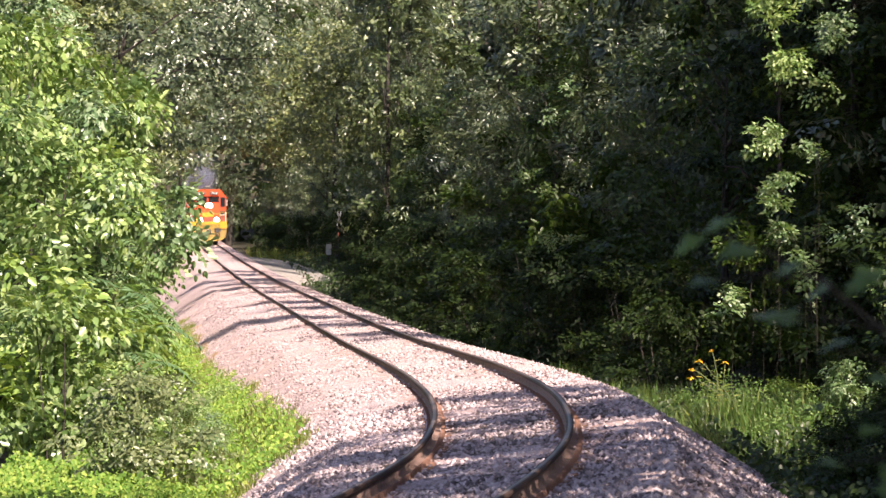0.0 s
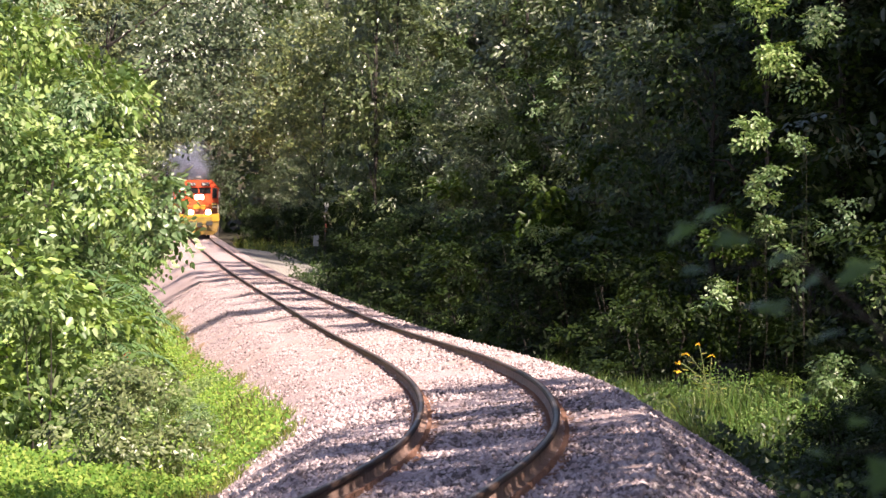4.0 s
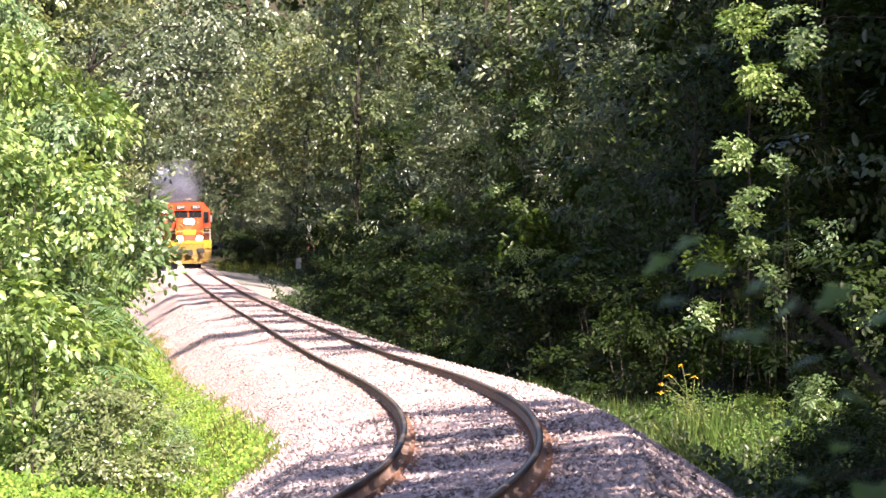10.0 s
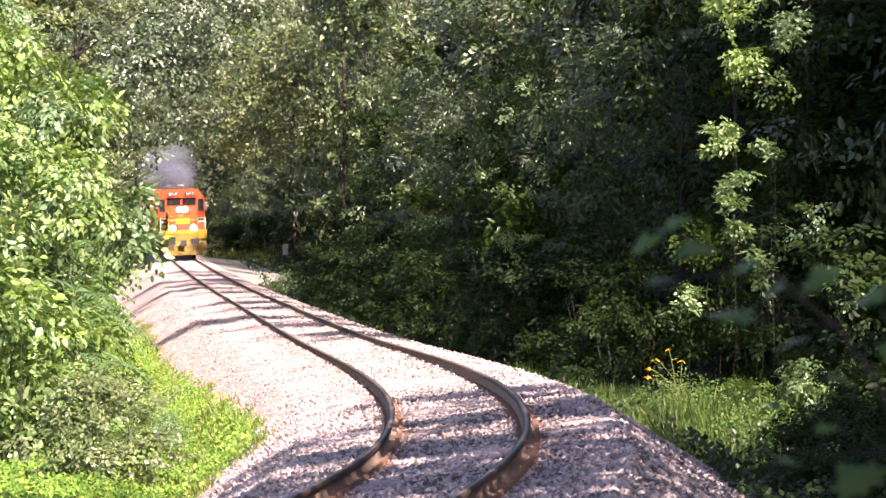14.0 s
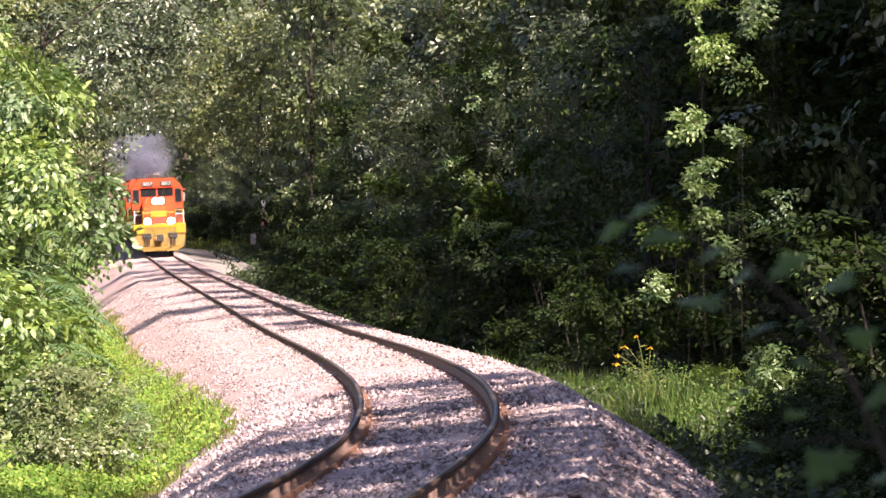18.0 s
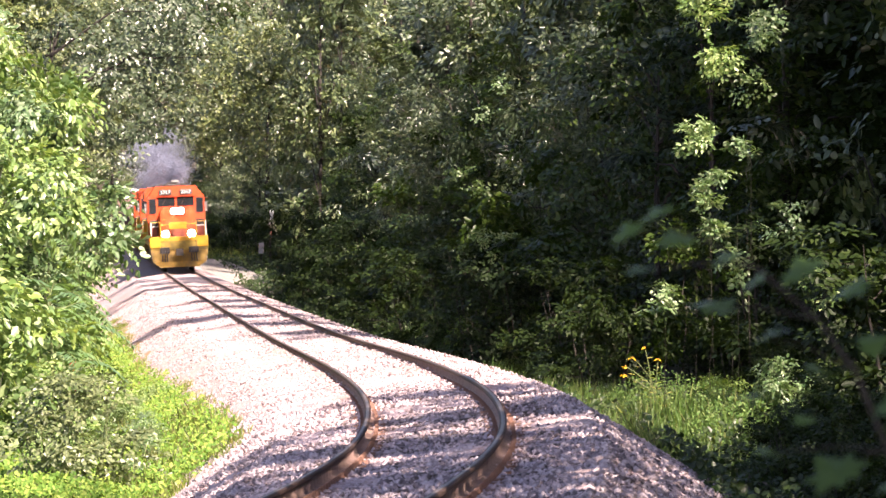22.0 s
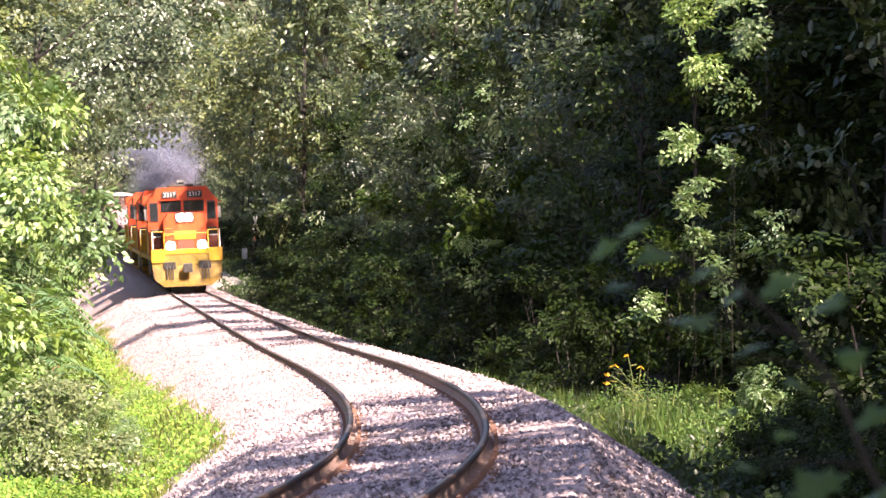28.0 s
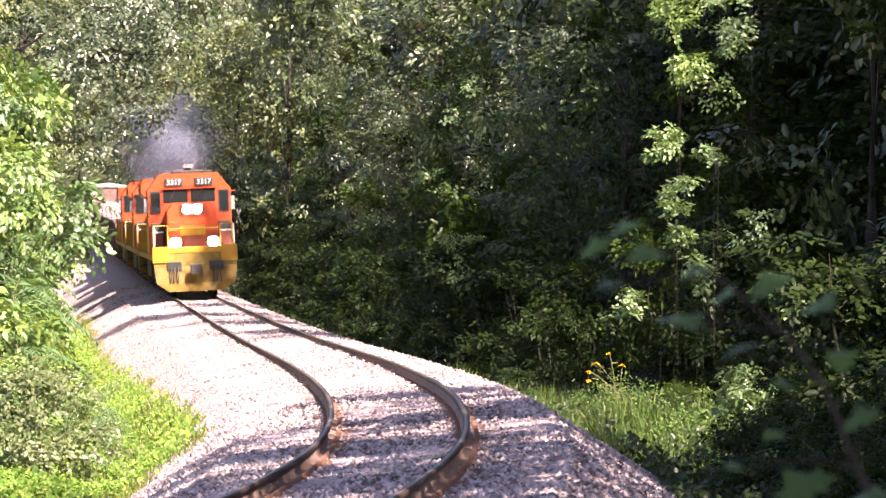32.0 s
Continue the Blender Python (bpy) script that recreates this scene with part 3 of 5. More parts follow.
def stand_at(u, v, sink=0.08, turn=0.0, scale=1.0, tall=1.0):
    p = on_track(u, v, 0, flat=True)
    z = float(ground_z(u, v)) - sink
    return Matrix.LocRotScale((p[0], p[1], z), Euler((0, 0, turn)), (scale, scale, scale * tall))


def plant(kind, u, v, r, scale=1.0, tall=1.0, sink=0.08):
    m = stand_at(u, v, sink, r.random() * 6.28, 1.0)
    ob = copy_thing(kind, m)
    ob.scale = (scale, scale, scale * tall)
    return ob


rt = random.Random(11)
# every second tree takes the leaf colour darkened for shade
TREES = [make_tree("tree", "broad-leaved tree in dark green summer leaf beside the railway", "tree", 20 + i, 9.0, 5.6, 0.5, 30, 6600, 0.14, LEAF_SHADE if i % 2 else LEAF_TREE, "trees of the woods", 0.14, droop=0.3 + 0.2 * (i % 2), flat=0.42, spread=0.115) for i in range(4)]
LIT = [make_tree("tree", "broad-leaved tree with glossy leaves lightened for the sun beside the railway", "tree", 24 + i, 9.5, 6.0, 0.5, 32, 5600, 0.18, LEAF_OAK, "trees of the woods", 0.14, droop=0.9, flat=0.45, spread=0.115, slim=0.62) for i in range(2)]
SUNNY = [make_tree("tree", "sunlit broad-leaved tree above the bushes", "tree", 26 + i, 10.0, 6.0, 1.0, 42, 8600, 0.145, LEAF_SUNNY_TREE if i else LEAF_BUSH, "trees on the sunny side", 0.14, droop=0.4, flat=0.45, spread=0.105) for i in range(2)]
TALL = [make_tree("tree", "tall broad-leaved tree with a full crown in the woods", "tree", 30 + i, 16.0, 8.5, 1.0, 50, 8400, 0.20, LEAF_OAK if i else LEAF_TREE, "trees of the woods", 0.2, droop=0.6, flat=0.42, spread=0.115, slim=0.8) for i in range(3)]
OVER = make_tree("tree", "tall tree whose leafy boughs hang over the track", "tree", 36, 17.0, 11.0, 6.3, 60, 6400, 0.28, LEAF_SUNNY_TREE, "trees of the woods", 0.22, droop=0.5, flat=0.5, spread=0.13)
SLIM = make_tree("tree", "slim tall tree with a narrow crown in the woods", "tree", 37, 17.5, 4.2, 1.5, 44, 6000, 0.19, LEAF_OAK, "trees of the woods", 0.14, flat=0.6, spread=0.2)
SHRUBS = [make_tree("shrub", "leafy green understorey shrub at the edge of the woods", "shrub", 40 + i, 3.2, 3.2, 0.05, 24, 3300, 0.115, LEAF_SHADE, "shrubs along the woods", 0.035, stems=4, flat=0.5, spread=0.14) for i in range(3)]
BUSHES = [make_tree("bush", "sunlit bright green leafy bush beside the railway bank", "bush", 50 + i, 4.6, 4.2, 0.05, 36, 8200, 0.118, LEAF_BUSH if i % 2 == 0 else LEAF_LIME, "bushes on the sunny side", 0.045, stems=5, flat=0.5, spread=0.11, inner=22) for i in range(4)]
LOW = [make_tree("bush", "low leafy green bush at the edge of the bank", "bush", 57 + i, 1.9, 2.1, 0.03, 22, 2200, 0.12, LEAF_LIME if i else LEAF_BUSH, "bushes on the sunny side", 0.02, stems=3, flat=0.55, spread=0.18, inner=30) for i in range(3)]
OLIVE = make_tree("bush", "low grey-green bush with small leaves on the bank", "bush", 61, 1.5, 1.7, 0.05, 34, 5200, 0.07, LEAF_OLIVE, "bushes on the sunny side", 0.02, stems=5, bark=M_STEM, inner=60)

used = set()


def grow(kinds, i, u, v, scale=1.0, tall=1.0):
    kind = kinds[i % len(kinds)]
    if kind.name not in used:
        used.add(kind.name)
        kind.matrix_world = stand_at(u, v, 0.08, rt.random() * 6.28)
        kind.scale = (scale, scale, scale * tall)
        return kind
    return plant(kind, u, v, rt, scale, tall)


# woods on the shady side; they stand back round the crossing
def back_off(u):
    return float(np.interp(u, [150, 175, 245, 262], [0.0, 3.6, 4.2, 0.6]))


for k in range(12):
    grow(SHRUBS, k, 20 + 2.3 * k + rt.uniform(-0.5, 0.5), 6.3 + rt.uniform(-0.2, 0.8), rt.uniform(0.36, 0.5), rt.uniform(0.8, 1.1))
u, i = 46.0, 0
while u < 285:
    low = float(np.interp(u, [10, 30, 48, 70], [0.42, 0.45, 0.75, 1.0]))
    grow(SHRUBS, i, u, 4.6 + rt.uniform(-0.2, 0.7) + back_off(u), low * rt.uniform(0.8, 1.15), rt.uniform(0.8, 1.15))
    u += (2.2 if u < 50 else 2.9) + u * 0.010 + rt.uniform(-0.4, 0.6)
    i += 1
# LIT, paler in leaf, stands where the woods appear sunlit; TREES elsewhere
u, i = 52.0, 0
while u < 330:
    grow(LIT if 66 < u < 84 or 104 < u < 135 or u > 250 else TREES, i, u, 7.8 + rt.uniform(-0.6, 1.0) + back_off(u), rt.uniform(0.85, 1.05), rt.uniform(0.9, 1.1))
    u += 4.6 + u * 0.008 + rt.uniform(-0.6, 0.8)
    i += 1
u, i = 36.0, 0
while u < 380:
    grow(TALL, i, u, 12.0 + rt.uniform(-1.0, 1.4) + 0.5 * back_off(u), rt.uniform(0.9, 1.1), rt.uniform(0.95, 1.2) * (0.74 if 135 < u < 235 else 1.0))
    u += (7.0 if u < 235 else 14.0) + rt.uniform(-1.0, 1.5)
    i += 1
u = 150.0
while u < 420:
    grow(TALL, i, u, 22 + rt.uniform(-2, 4), rt.uniform(1.1, 1.4), rt.uniform(1.0, 1.15))
    u += 27.0 + rt.uniform(-1, 2)
    i += 1
for k in range(11):
    grow(TALL, k, -6 + 8.5 * k + rt.uniform(-1, 1), 18.5 + rt.uniform(-1.5, 1.5), rt.uniform(1.0, 1.2), rt.uniform(1.1, 1.3))
for k, (uu, vv) in enumerate(((25, 11.5), (31, 12.5), (38, 11.8), (45, 12.6), (52, 12.0), (28, 15.0), (36, 15.6), (44, 15.2), (53, 16.0), (62, 12.0), (20, 13.5))):
    grow(SHRUBS, k, uu, vv, rt.uniform(1.5, 1.9), rt.uniform(1.1, 1.4))
# trees near the viewer that shade the bank
CANOPY = make_tree("tree", "tall tree with an airy crown near the viewer", "tree", 39, 16.0, 8.5, 3.0, 40, 3600, 0.30, LEAF_TREE, "trees of the woods", 0.2, droop=0.4, flat=0.5, spread=0.13, inner=60)
for uu, vv, sc in ((-34, 10.5, 1.0), (-25, 12.5, 1.1), (-21, 9.6, 0.8), (-14, 10.0, 0.9), (-6, 9.4, 0.85), (4, 11.0, 0.95), (3, 14.5, 1.0)):
    grow([TALL[0]] if uu < -15 else [CANOPY], 0, uu, vv, sc, 1.4)
    i += 1
for uu, vv, tt in ((-27, 11.5, 1.3), (-22, 11.0, 1.3), (-20, 9.8, 1.2), (-13.5, 8.9, 1.4), (-7, 8.0, 1.15), (3.5, 8.1, 1.2), (14.5, 8.2, 1.2), (190, 10.5, 1.7), (194, 11.2, 1.7), (202, 10.4, 1.75), (210, 10.5, 1.7), (218, 10.4, 1.75), (226, 10.6, 1.75), (234, 10.4, 1.75), (198, 11.2, 1.75), (206, 11.5, 1.7), (214, 11.1, 1.75), (222, 11.6, 1.8), (230, 11.3, 1.75), (238, 11.6, 1.8), (246, 11.2, 1.75), (47, 10.2, 1.75), (246, 12.0, 1.6)):
    grow([SLIM], 0, uu, vv, rt.uniform(0.8, 0.95), tt)
for uu, vv in ((18, 6.8), (24, 7.4), (30, 6.9), (36, 7.3), (43, 6.9), (49, 7.4), (27, 9.2), (34, 9.6), (41, 9.3), (48, 9.8), (56, 9.5)):
    grow(SHRUBS, int(uu), uu, vv, rt.uniform(0.9, 1.15), rt.uniform(0.9, 1.1))
# dense trees added deep in the woods to keep the sun off its edge
DENSE = make_tree("tree", "densely leaved tree added deep in the woods to keep out the sun", "tree", 41, 19.0, 9.0, 2.0, 46, 7600, 0.25, LEAF_SHADE, "trees of the woods", 0.22, droop=0.4, flat=0.6, spread=0.17, inner=4)
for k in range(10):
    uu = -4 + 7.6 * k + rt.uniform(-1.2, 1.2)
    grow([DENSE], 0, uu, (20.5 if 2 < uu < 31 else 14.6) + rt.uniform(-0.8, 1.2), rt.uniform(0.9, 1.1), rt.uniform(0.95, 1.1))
for k, (uu, vv) in enumerate(((8.0, 9.0), (-2.0, 8.8))):
    grow([SLIM], 0, uu, vv, 0.95, 1.12)
# narrow tall trees whose shadows lie in bands over the track
MAST = make_tree("tree", "tall narrow tree with a high crown in the woods", "tree", 42, 29.0, 2.3, 7.5, 34, 3600, 0.22, LEAF_OAK, "trees of the woods", 0.10, flat=0.8, spread=0.3, inner=4, limbs=6)
for k in range(12):
    grow([MAST], 0, 52.5 + 9.6 * k + rt.uniform(-0.8, 0.8), 8.9 + rt.uniform(-0.3, 0.6), rt.uniform(0.85, 1.1), 1.0)
for k, uu in enumerate((-4.5, 0.5)):
    grow([MAST], 0, uu, 9.0, 1.15 - 0.1 * k, 0.78)
for uu, vv in ((176, 8.8), (187, 10.2), (197, 9.0)):
    grow([MAST], 0, uu, vv, 0.9, 0.75)
# lower dense trees added to keep the sun off the woods behind
for k in range(9):
    grow([DENSE], 0, 106 + 9.2 * k + rt.uniform(-1, 1), 11.9 + rt.uniform(-0.4, 0.6), 0.8, rt.uniform(0.46, 0.56))
for uu, vv, sc, tt in ((50.0, 12.2, 0.9, 0.95), (57.5, 11.6, 0.9, 0.95), (64.0, 12.0, 0.9, 0.95), (17.0, 12.4, 0.75, 0.85), (10.5, 12.0, 0.75, 0.85)):
    grow([DENSE], 0, uu, vv, sc, tt)
for k in range(5):
    grow([DENSE], 0, 73 + 8.4 * k + rt.uniform(-1, 1), 13.2 + rt.uniform(-0.5, 0.9), rt.uniform(0.8, 0.95), rt.uniform(0.6, 0.72))
# added young trees whose pale leaf colour stands for sunlit patches of the woods
def side_at(x, y):
    a, b = side_of(np.array([x]), np.array([y]))
    return float(a[0]), float(b[0])


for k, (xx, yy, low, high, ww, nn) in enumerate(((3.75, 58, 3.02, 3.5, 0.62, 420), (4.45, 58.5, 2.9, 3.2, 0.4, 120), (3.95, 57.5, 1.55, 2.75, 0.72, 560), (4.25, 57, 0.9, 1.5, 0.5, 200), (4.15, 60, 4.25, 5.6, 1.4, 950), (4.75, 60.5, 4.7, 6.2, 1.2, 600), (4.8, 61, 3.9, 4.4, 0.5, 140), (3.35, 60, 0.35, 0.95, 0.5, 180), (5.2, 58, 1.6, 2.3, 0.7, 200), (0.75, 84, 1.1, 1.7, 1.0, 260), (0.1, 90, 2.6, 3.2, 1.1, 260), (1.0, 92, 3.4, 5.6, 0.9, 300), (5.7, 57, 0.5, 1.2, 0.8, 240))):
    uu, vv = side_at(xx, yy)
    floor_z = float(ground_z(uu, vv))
    lit = make_tree("sapling", "young tree added at the edge of the woods for its sunlit patches", "sapling", 170 + k, high - floor_z, ww, low - floor_z, 8, int(nn * 1.9), 0.075, LEAF_EDGE, "saplings along the woods", 0.004, flat=0.5, spread=0.16, inner=200, limbs=0)
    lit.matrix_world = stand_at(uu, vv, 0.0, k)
for k, (uu, vv, sc) in enumerate(((34.0, 5.7, 0.55), (36.2, 5.2, 0.42), (32.0, 6.2, 0.5))):
    grow(LOW, k, uu, vv, sc, 1.1)
for k, (uu, vv) in enumerate(((18, 4.9), (21, 5.2), (24, 5.0), (26.5, 5.4), (29, 6.0), (15, 5.0), (22.5, 6.2), (12, 4.4), (14, 4.2), (16.5, 4.3), (19, 4.1), (21.5, 4.3), (23.5, 4.2), (10, 4.3))):
    grow(SHRUBS, k, uu, vv, rt.uniform(0.3, 0.42), 0.9)
for k, (uu, vv, sc) in enumerate(((143.0, 4.7, 0.95), (138.5, 5.0, 0.7), (92.0, 4.3, 0.5), (90.0, 4.6, 0.4), (77.0, 5.0, 0.6), (112.0, 4.6, 0.5))):
    grow(LOW, k, uu, vv, sc, 1.0)
SAPLINGS = [make_tree("sapling", "young tree added at the edge of the woods for its sunlit patches", "sapling", 70 + i, 4.2, 2.6, 0.4, 16, 2300, 0.135, LEAF_TREE, "saplings along the woods", 0.03, flat=0.4, spread=0.2, limbs=0) for i in range(2)]
for k, (uu, vv, sc) in enumerate(((46, 5.9, 0.8), (53, 5.6, 0.7), (62, 5.4, 1.0), (70, 6.0, 1.2), (82, 5.0, 0.9), (96, 5.2, 1.0), (108, 6.2, 1.5), (126, 5.4, 1.0), (74, 3.9, 0.35), (104, 3.9, 0.4), (58, 3.9, 0.3), (140, 4.2, 0.45))):
    grow(SAPLINGS, k, uu, vv, sc, rt.uniform(0.9, 1.2))
for uu, vv in ((150, -9.0), (172, -8.2), (196, -8.6), (220, -8.0), (246, -8.4), (272, -8.0), (300, -7.0), (258, 9.0), (284, 8.2), (312, 8.0)):
    grow([OVER], 0, uu, vv, rt.uniform(0.95, 1.15), rt.uniform(1.0, 1.15))

# a bough of large glossy leaves hangs over the track before the smoke
BOUGH = make_tree("tree", "oak whose long glossy boughs hang over the track", "tree", 143, 15.0, 10.5, 7.9, 40, 6200, 0.19, LEAF_OAK, "trees of the woods", 0.2, droop=0.9, flat=0.5, spread=0.12, inner=14, lean=4.6, limbs=7)
BOUGH.matrix_world = stand_at(133, -7.2, 0.1, -0.05)
copy_thing(BOUGH, stand_at(150, -8.4, 0.1, 0.35))

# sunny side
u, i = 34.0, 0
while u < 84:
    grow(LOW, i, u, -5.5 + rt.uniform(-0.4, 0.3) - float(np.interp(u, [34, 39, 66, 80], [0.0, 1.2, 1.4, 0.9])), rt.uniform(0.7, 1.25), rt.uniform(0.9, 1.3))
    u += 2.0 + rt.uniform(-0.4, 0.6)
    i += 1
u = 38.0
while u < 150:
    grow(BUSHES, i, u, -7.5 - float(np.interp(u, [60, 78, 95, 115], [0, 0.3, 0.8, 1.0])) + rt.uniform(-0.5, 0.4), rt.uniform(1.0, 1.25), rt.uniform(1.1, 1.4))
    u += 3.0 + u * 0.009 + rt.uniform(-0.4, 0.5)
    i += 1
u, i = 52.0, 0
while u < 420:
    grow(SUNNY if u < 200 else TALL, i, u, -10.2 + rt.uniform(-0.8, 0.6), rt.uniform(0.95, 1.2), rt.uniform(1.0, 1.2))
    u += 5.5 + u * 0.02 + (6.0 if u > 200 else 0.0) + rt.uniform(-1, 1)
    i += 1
for k in range(9):
    grow(TALL, k, 335 + 9 * (k % 4), -22 + 5.0 * k, 1.25, 1.25)
for uu, vv, sc in ((31.5, -6.0, 1.1), (35.0, -6.5, 1.3)):
    grow(LOW, int(uu), uu, vv, sc, 1.2)
for k, (uu, vv, sc) in enumerate(((46, -6.6, 0.72), (52, -6.8, 0.8), (58, -6.9, 0.82), (65, -7.1, 0.9), (73, -7.2, 0.95))):
    grow(BUSHES, k, uu, vv, sc, 1.1)
grow([OLIVE], 0, 25.5, -4.5)
DARKLOW = make_tree("bush", "low dark green leafy bush among the bright weeds", "bush", 64, 1.9, 2.3, 0.03, 20, 2200, 0.12, LEAF_EDGE, "bushes on the sunny side", 0.02, stems=3, flat=0.55, spread=0.18, inner=12)
for uu, vv, sc in ((60.0, -3.75, 0.45), (47.0, -4.6, 0.4), (33.0, -4.6, 0.35), (29.0, -5.0, 0.4)):
    grow([DARKLOW], 0, uu, vv, sc, 0.9)
for k in range(26):
    uu = 27 + 1.9 * k + rt.uniform(-0.6, 0.6)
    grow(LOW, k, uu, -left_crest(uu) - rt.uniform(1.7, 3.0), rt.uniform(0.2, 0.36), rt.uniform(0.8, 1.3))

# a tall tree on the shady side that shades the cab for a moment
spot = on_track(159.0)
grow([SLIM], 0, *side_at(spot[0] + 6.9, spot[1] - 13.2), 1.0, 1.4)

# far woods behind everything
rf = np.random.default_rng(77)
N_F = 44000
fp = np.stack([rf.uniform(-80, 62, N_F), 395 + rf.uniform(0, 14, N_F), -1 + 40 * rf.random(N_F)], 1)
fp[:, 1] += 4 * np.sin(fp[:, 0] * 0.5) + 3 * np.sin(fp[:, 2] * 0.6 + fp[:, 0] * 0.3)
fl = rf.uniform(0.6, 1.2, N_F)
woods = new("far_woods", leaf_mesh("far_woods", fp, rf.normal(0, 1, (N_F, 3)), rf.normal(0, 0.6, (N_F, 3)) + np.array([0, -0.4, 1]), fl, fl * 0.42, LEAF_OAK))
tagged(woods, "dense green woods closing the view far up the line", "woods", kind="stuff")

# ---- grass and weeds ----


def scatter(n, seed, u0, u1, v0, v1, bias=1.5):
    r = np.random.default_rng(seed)
    u = u0 + (u1 - u0) * r.random(n) ** bias
    far = r.random(n) ** 1.15
    v = v0(u) + (v1(u) + 0.16 * np.sin(u * 2.3 + 2 * np.sin(u * 0.61)) - v0(u)) * np.where(np.abs(v0(u)) > np.abs(v1(u)), far, 1 - far)
    p = on_track(u, v, 0, flat=True)
    over = np.maximum(ground_z(u, v), np.interp(u, U, TZ) + bed_height(u, v))
    p[:, 2] = over - 0.01
    return r, u, v, p


def grass(name, label, n, seed, u0, u1, v0, v1, tall, material, bias=1.5):
    r, u, v, p = scatter(n, seed, u0, u1, v0, v1, bias)
    patch = 0.6 + 0.5 * np.sin(u * 0.9 + 2 * np.sin(v * 1.3)) * np.sin(v * 2.1 + 0.4 * u)
    L = tall * r.uniform(0.5, 1.2, n) * patch
    d = r.normal(0, 0.35, (n, 3)) + np.array([0, 0, 1.0])
    ob = new(name, leaf_mesh(name, p, d, r.normal(0, 1, (n, 3)), L, 0.004 + 0.006 * r.random(n), material))
    return tagged(ob, label, "grass", kind="stuff")


def weeds(name, label, n, seed, u0, u1, v0, v1, tall, leaf, material, bias=1.5):
    r, u, v, p = scatter(n, seed, u0, u1, v0, v1, bias)
    lump = 0.35 + 0.65 * np.clip(0.5 + 0.6 * np.sin(u * 0.8 + 3 * np.sin(v * 0.9)) * np.sin(v * 1.7 + 0.7 * u), 0, 1.1)
    p[:, 2] += tall * lump * r.random(n) ** 0.6
    L = leaf * r.uniform(0.6, 1.3, n)
    d = r.normal(0, 0.8, (n, 3)) + np.array([0, 0, -0.1])
    ob = new(name, leaf_mesh(name, p, d, r.normal(0, 0.45, (n, 3)) + np.array(SUN_WAY) + np.array([0, 0, 0.4]), L, L * 0.34, material))
    return tagged(ob, label, "weeds", kind="stuff")


grass("grass", "bright sunlit grass along the foot of the bank", 40000, 1, 12, 130, lambda u: -left_crest(u) - 3.2, lambda u: -left_crest(u) - np.interp(u, [20, 23.7, 26.6, 29.4, 39, 57, 75, 90], [1.6, 1.4, 1.0, 0.45, 0.6, 0.8, 1.2, 1.4]), 0.24, GRASS)
weeds("weeds", "low yellow-green weeds between the bank and the bushes", 70000, 2, 12, 110, lambda u: -left_crest(u) - 4.6, lambda u: -left_crest(u) - np.interp(u, [20, 23.7, 26.6, 29.4, 39, 57, 75, 90], [1.75, 1.55, 1.15, 0.6, 0.8, 1.0, 1.4, 1.6]), 0.42, 0.068, LEAF_WEED)
grass("grass", "tall fresh grass beside the stone bank", 20000, 3, 25, 62, lambda u: 2.9 + 0 * u, lambda u: 4.8 + 0 * u, 0.52, GRASS_SOFT, 1.0)
weeds("weeds", "soft green weeds among the tall grass", 8000, 6, 27, 43, lambda u: 3.6 + 0 * u, lambda u: 5.9 + 0 * u, 0.9, 0.04, LEAF_SOFT, 1.0)
grass("grass", "long thin grass leaning beside the yellow flowers", 8000, 7, 28, 42, lambda u: 3.4 + 0 * u, lambda u: 5.2 + 0 * u, 0.72, GRASS_SOFT, 1.0)
grass("grass", "straw-green tufts of taller grass on the bank", 5200, 9, 24, 46, lambda u: -left_crest(u) - 3.4, lambda u: -left_crest(u) - np.interp(u, [24, 27, 30, 40], [1.5, 1.1, 0.6, 0.7]), 0.46, GRASS, 1.0)
weeds("weeds", "dark green weeds at the edge of the woods", 34000, 4, 5, 150, lambda u: 2.9 + 0 * u, lambda u: 5.6 + 0 * u, 0.5, 0.09, LEAF_TREE)
weeds("weeds", "shaded weeds and grasses round the crossing", 16000, 5, 140, 300, lambda u: 3.4 + 0 * u, lambda u: 9.5 + 0 * u, 0.7, 0.16, LEAF_TREE, 1.0)
grass("grass", "sunlit tall grass behind the farm road", 6000, 8, 246, 285, lambda u: 3.2 + 0 * u, lambda u: 9.0 + 0 * u, 1.1, GRASS, 1.0)


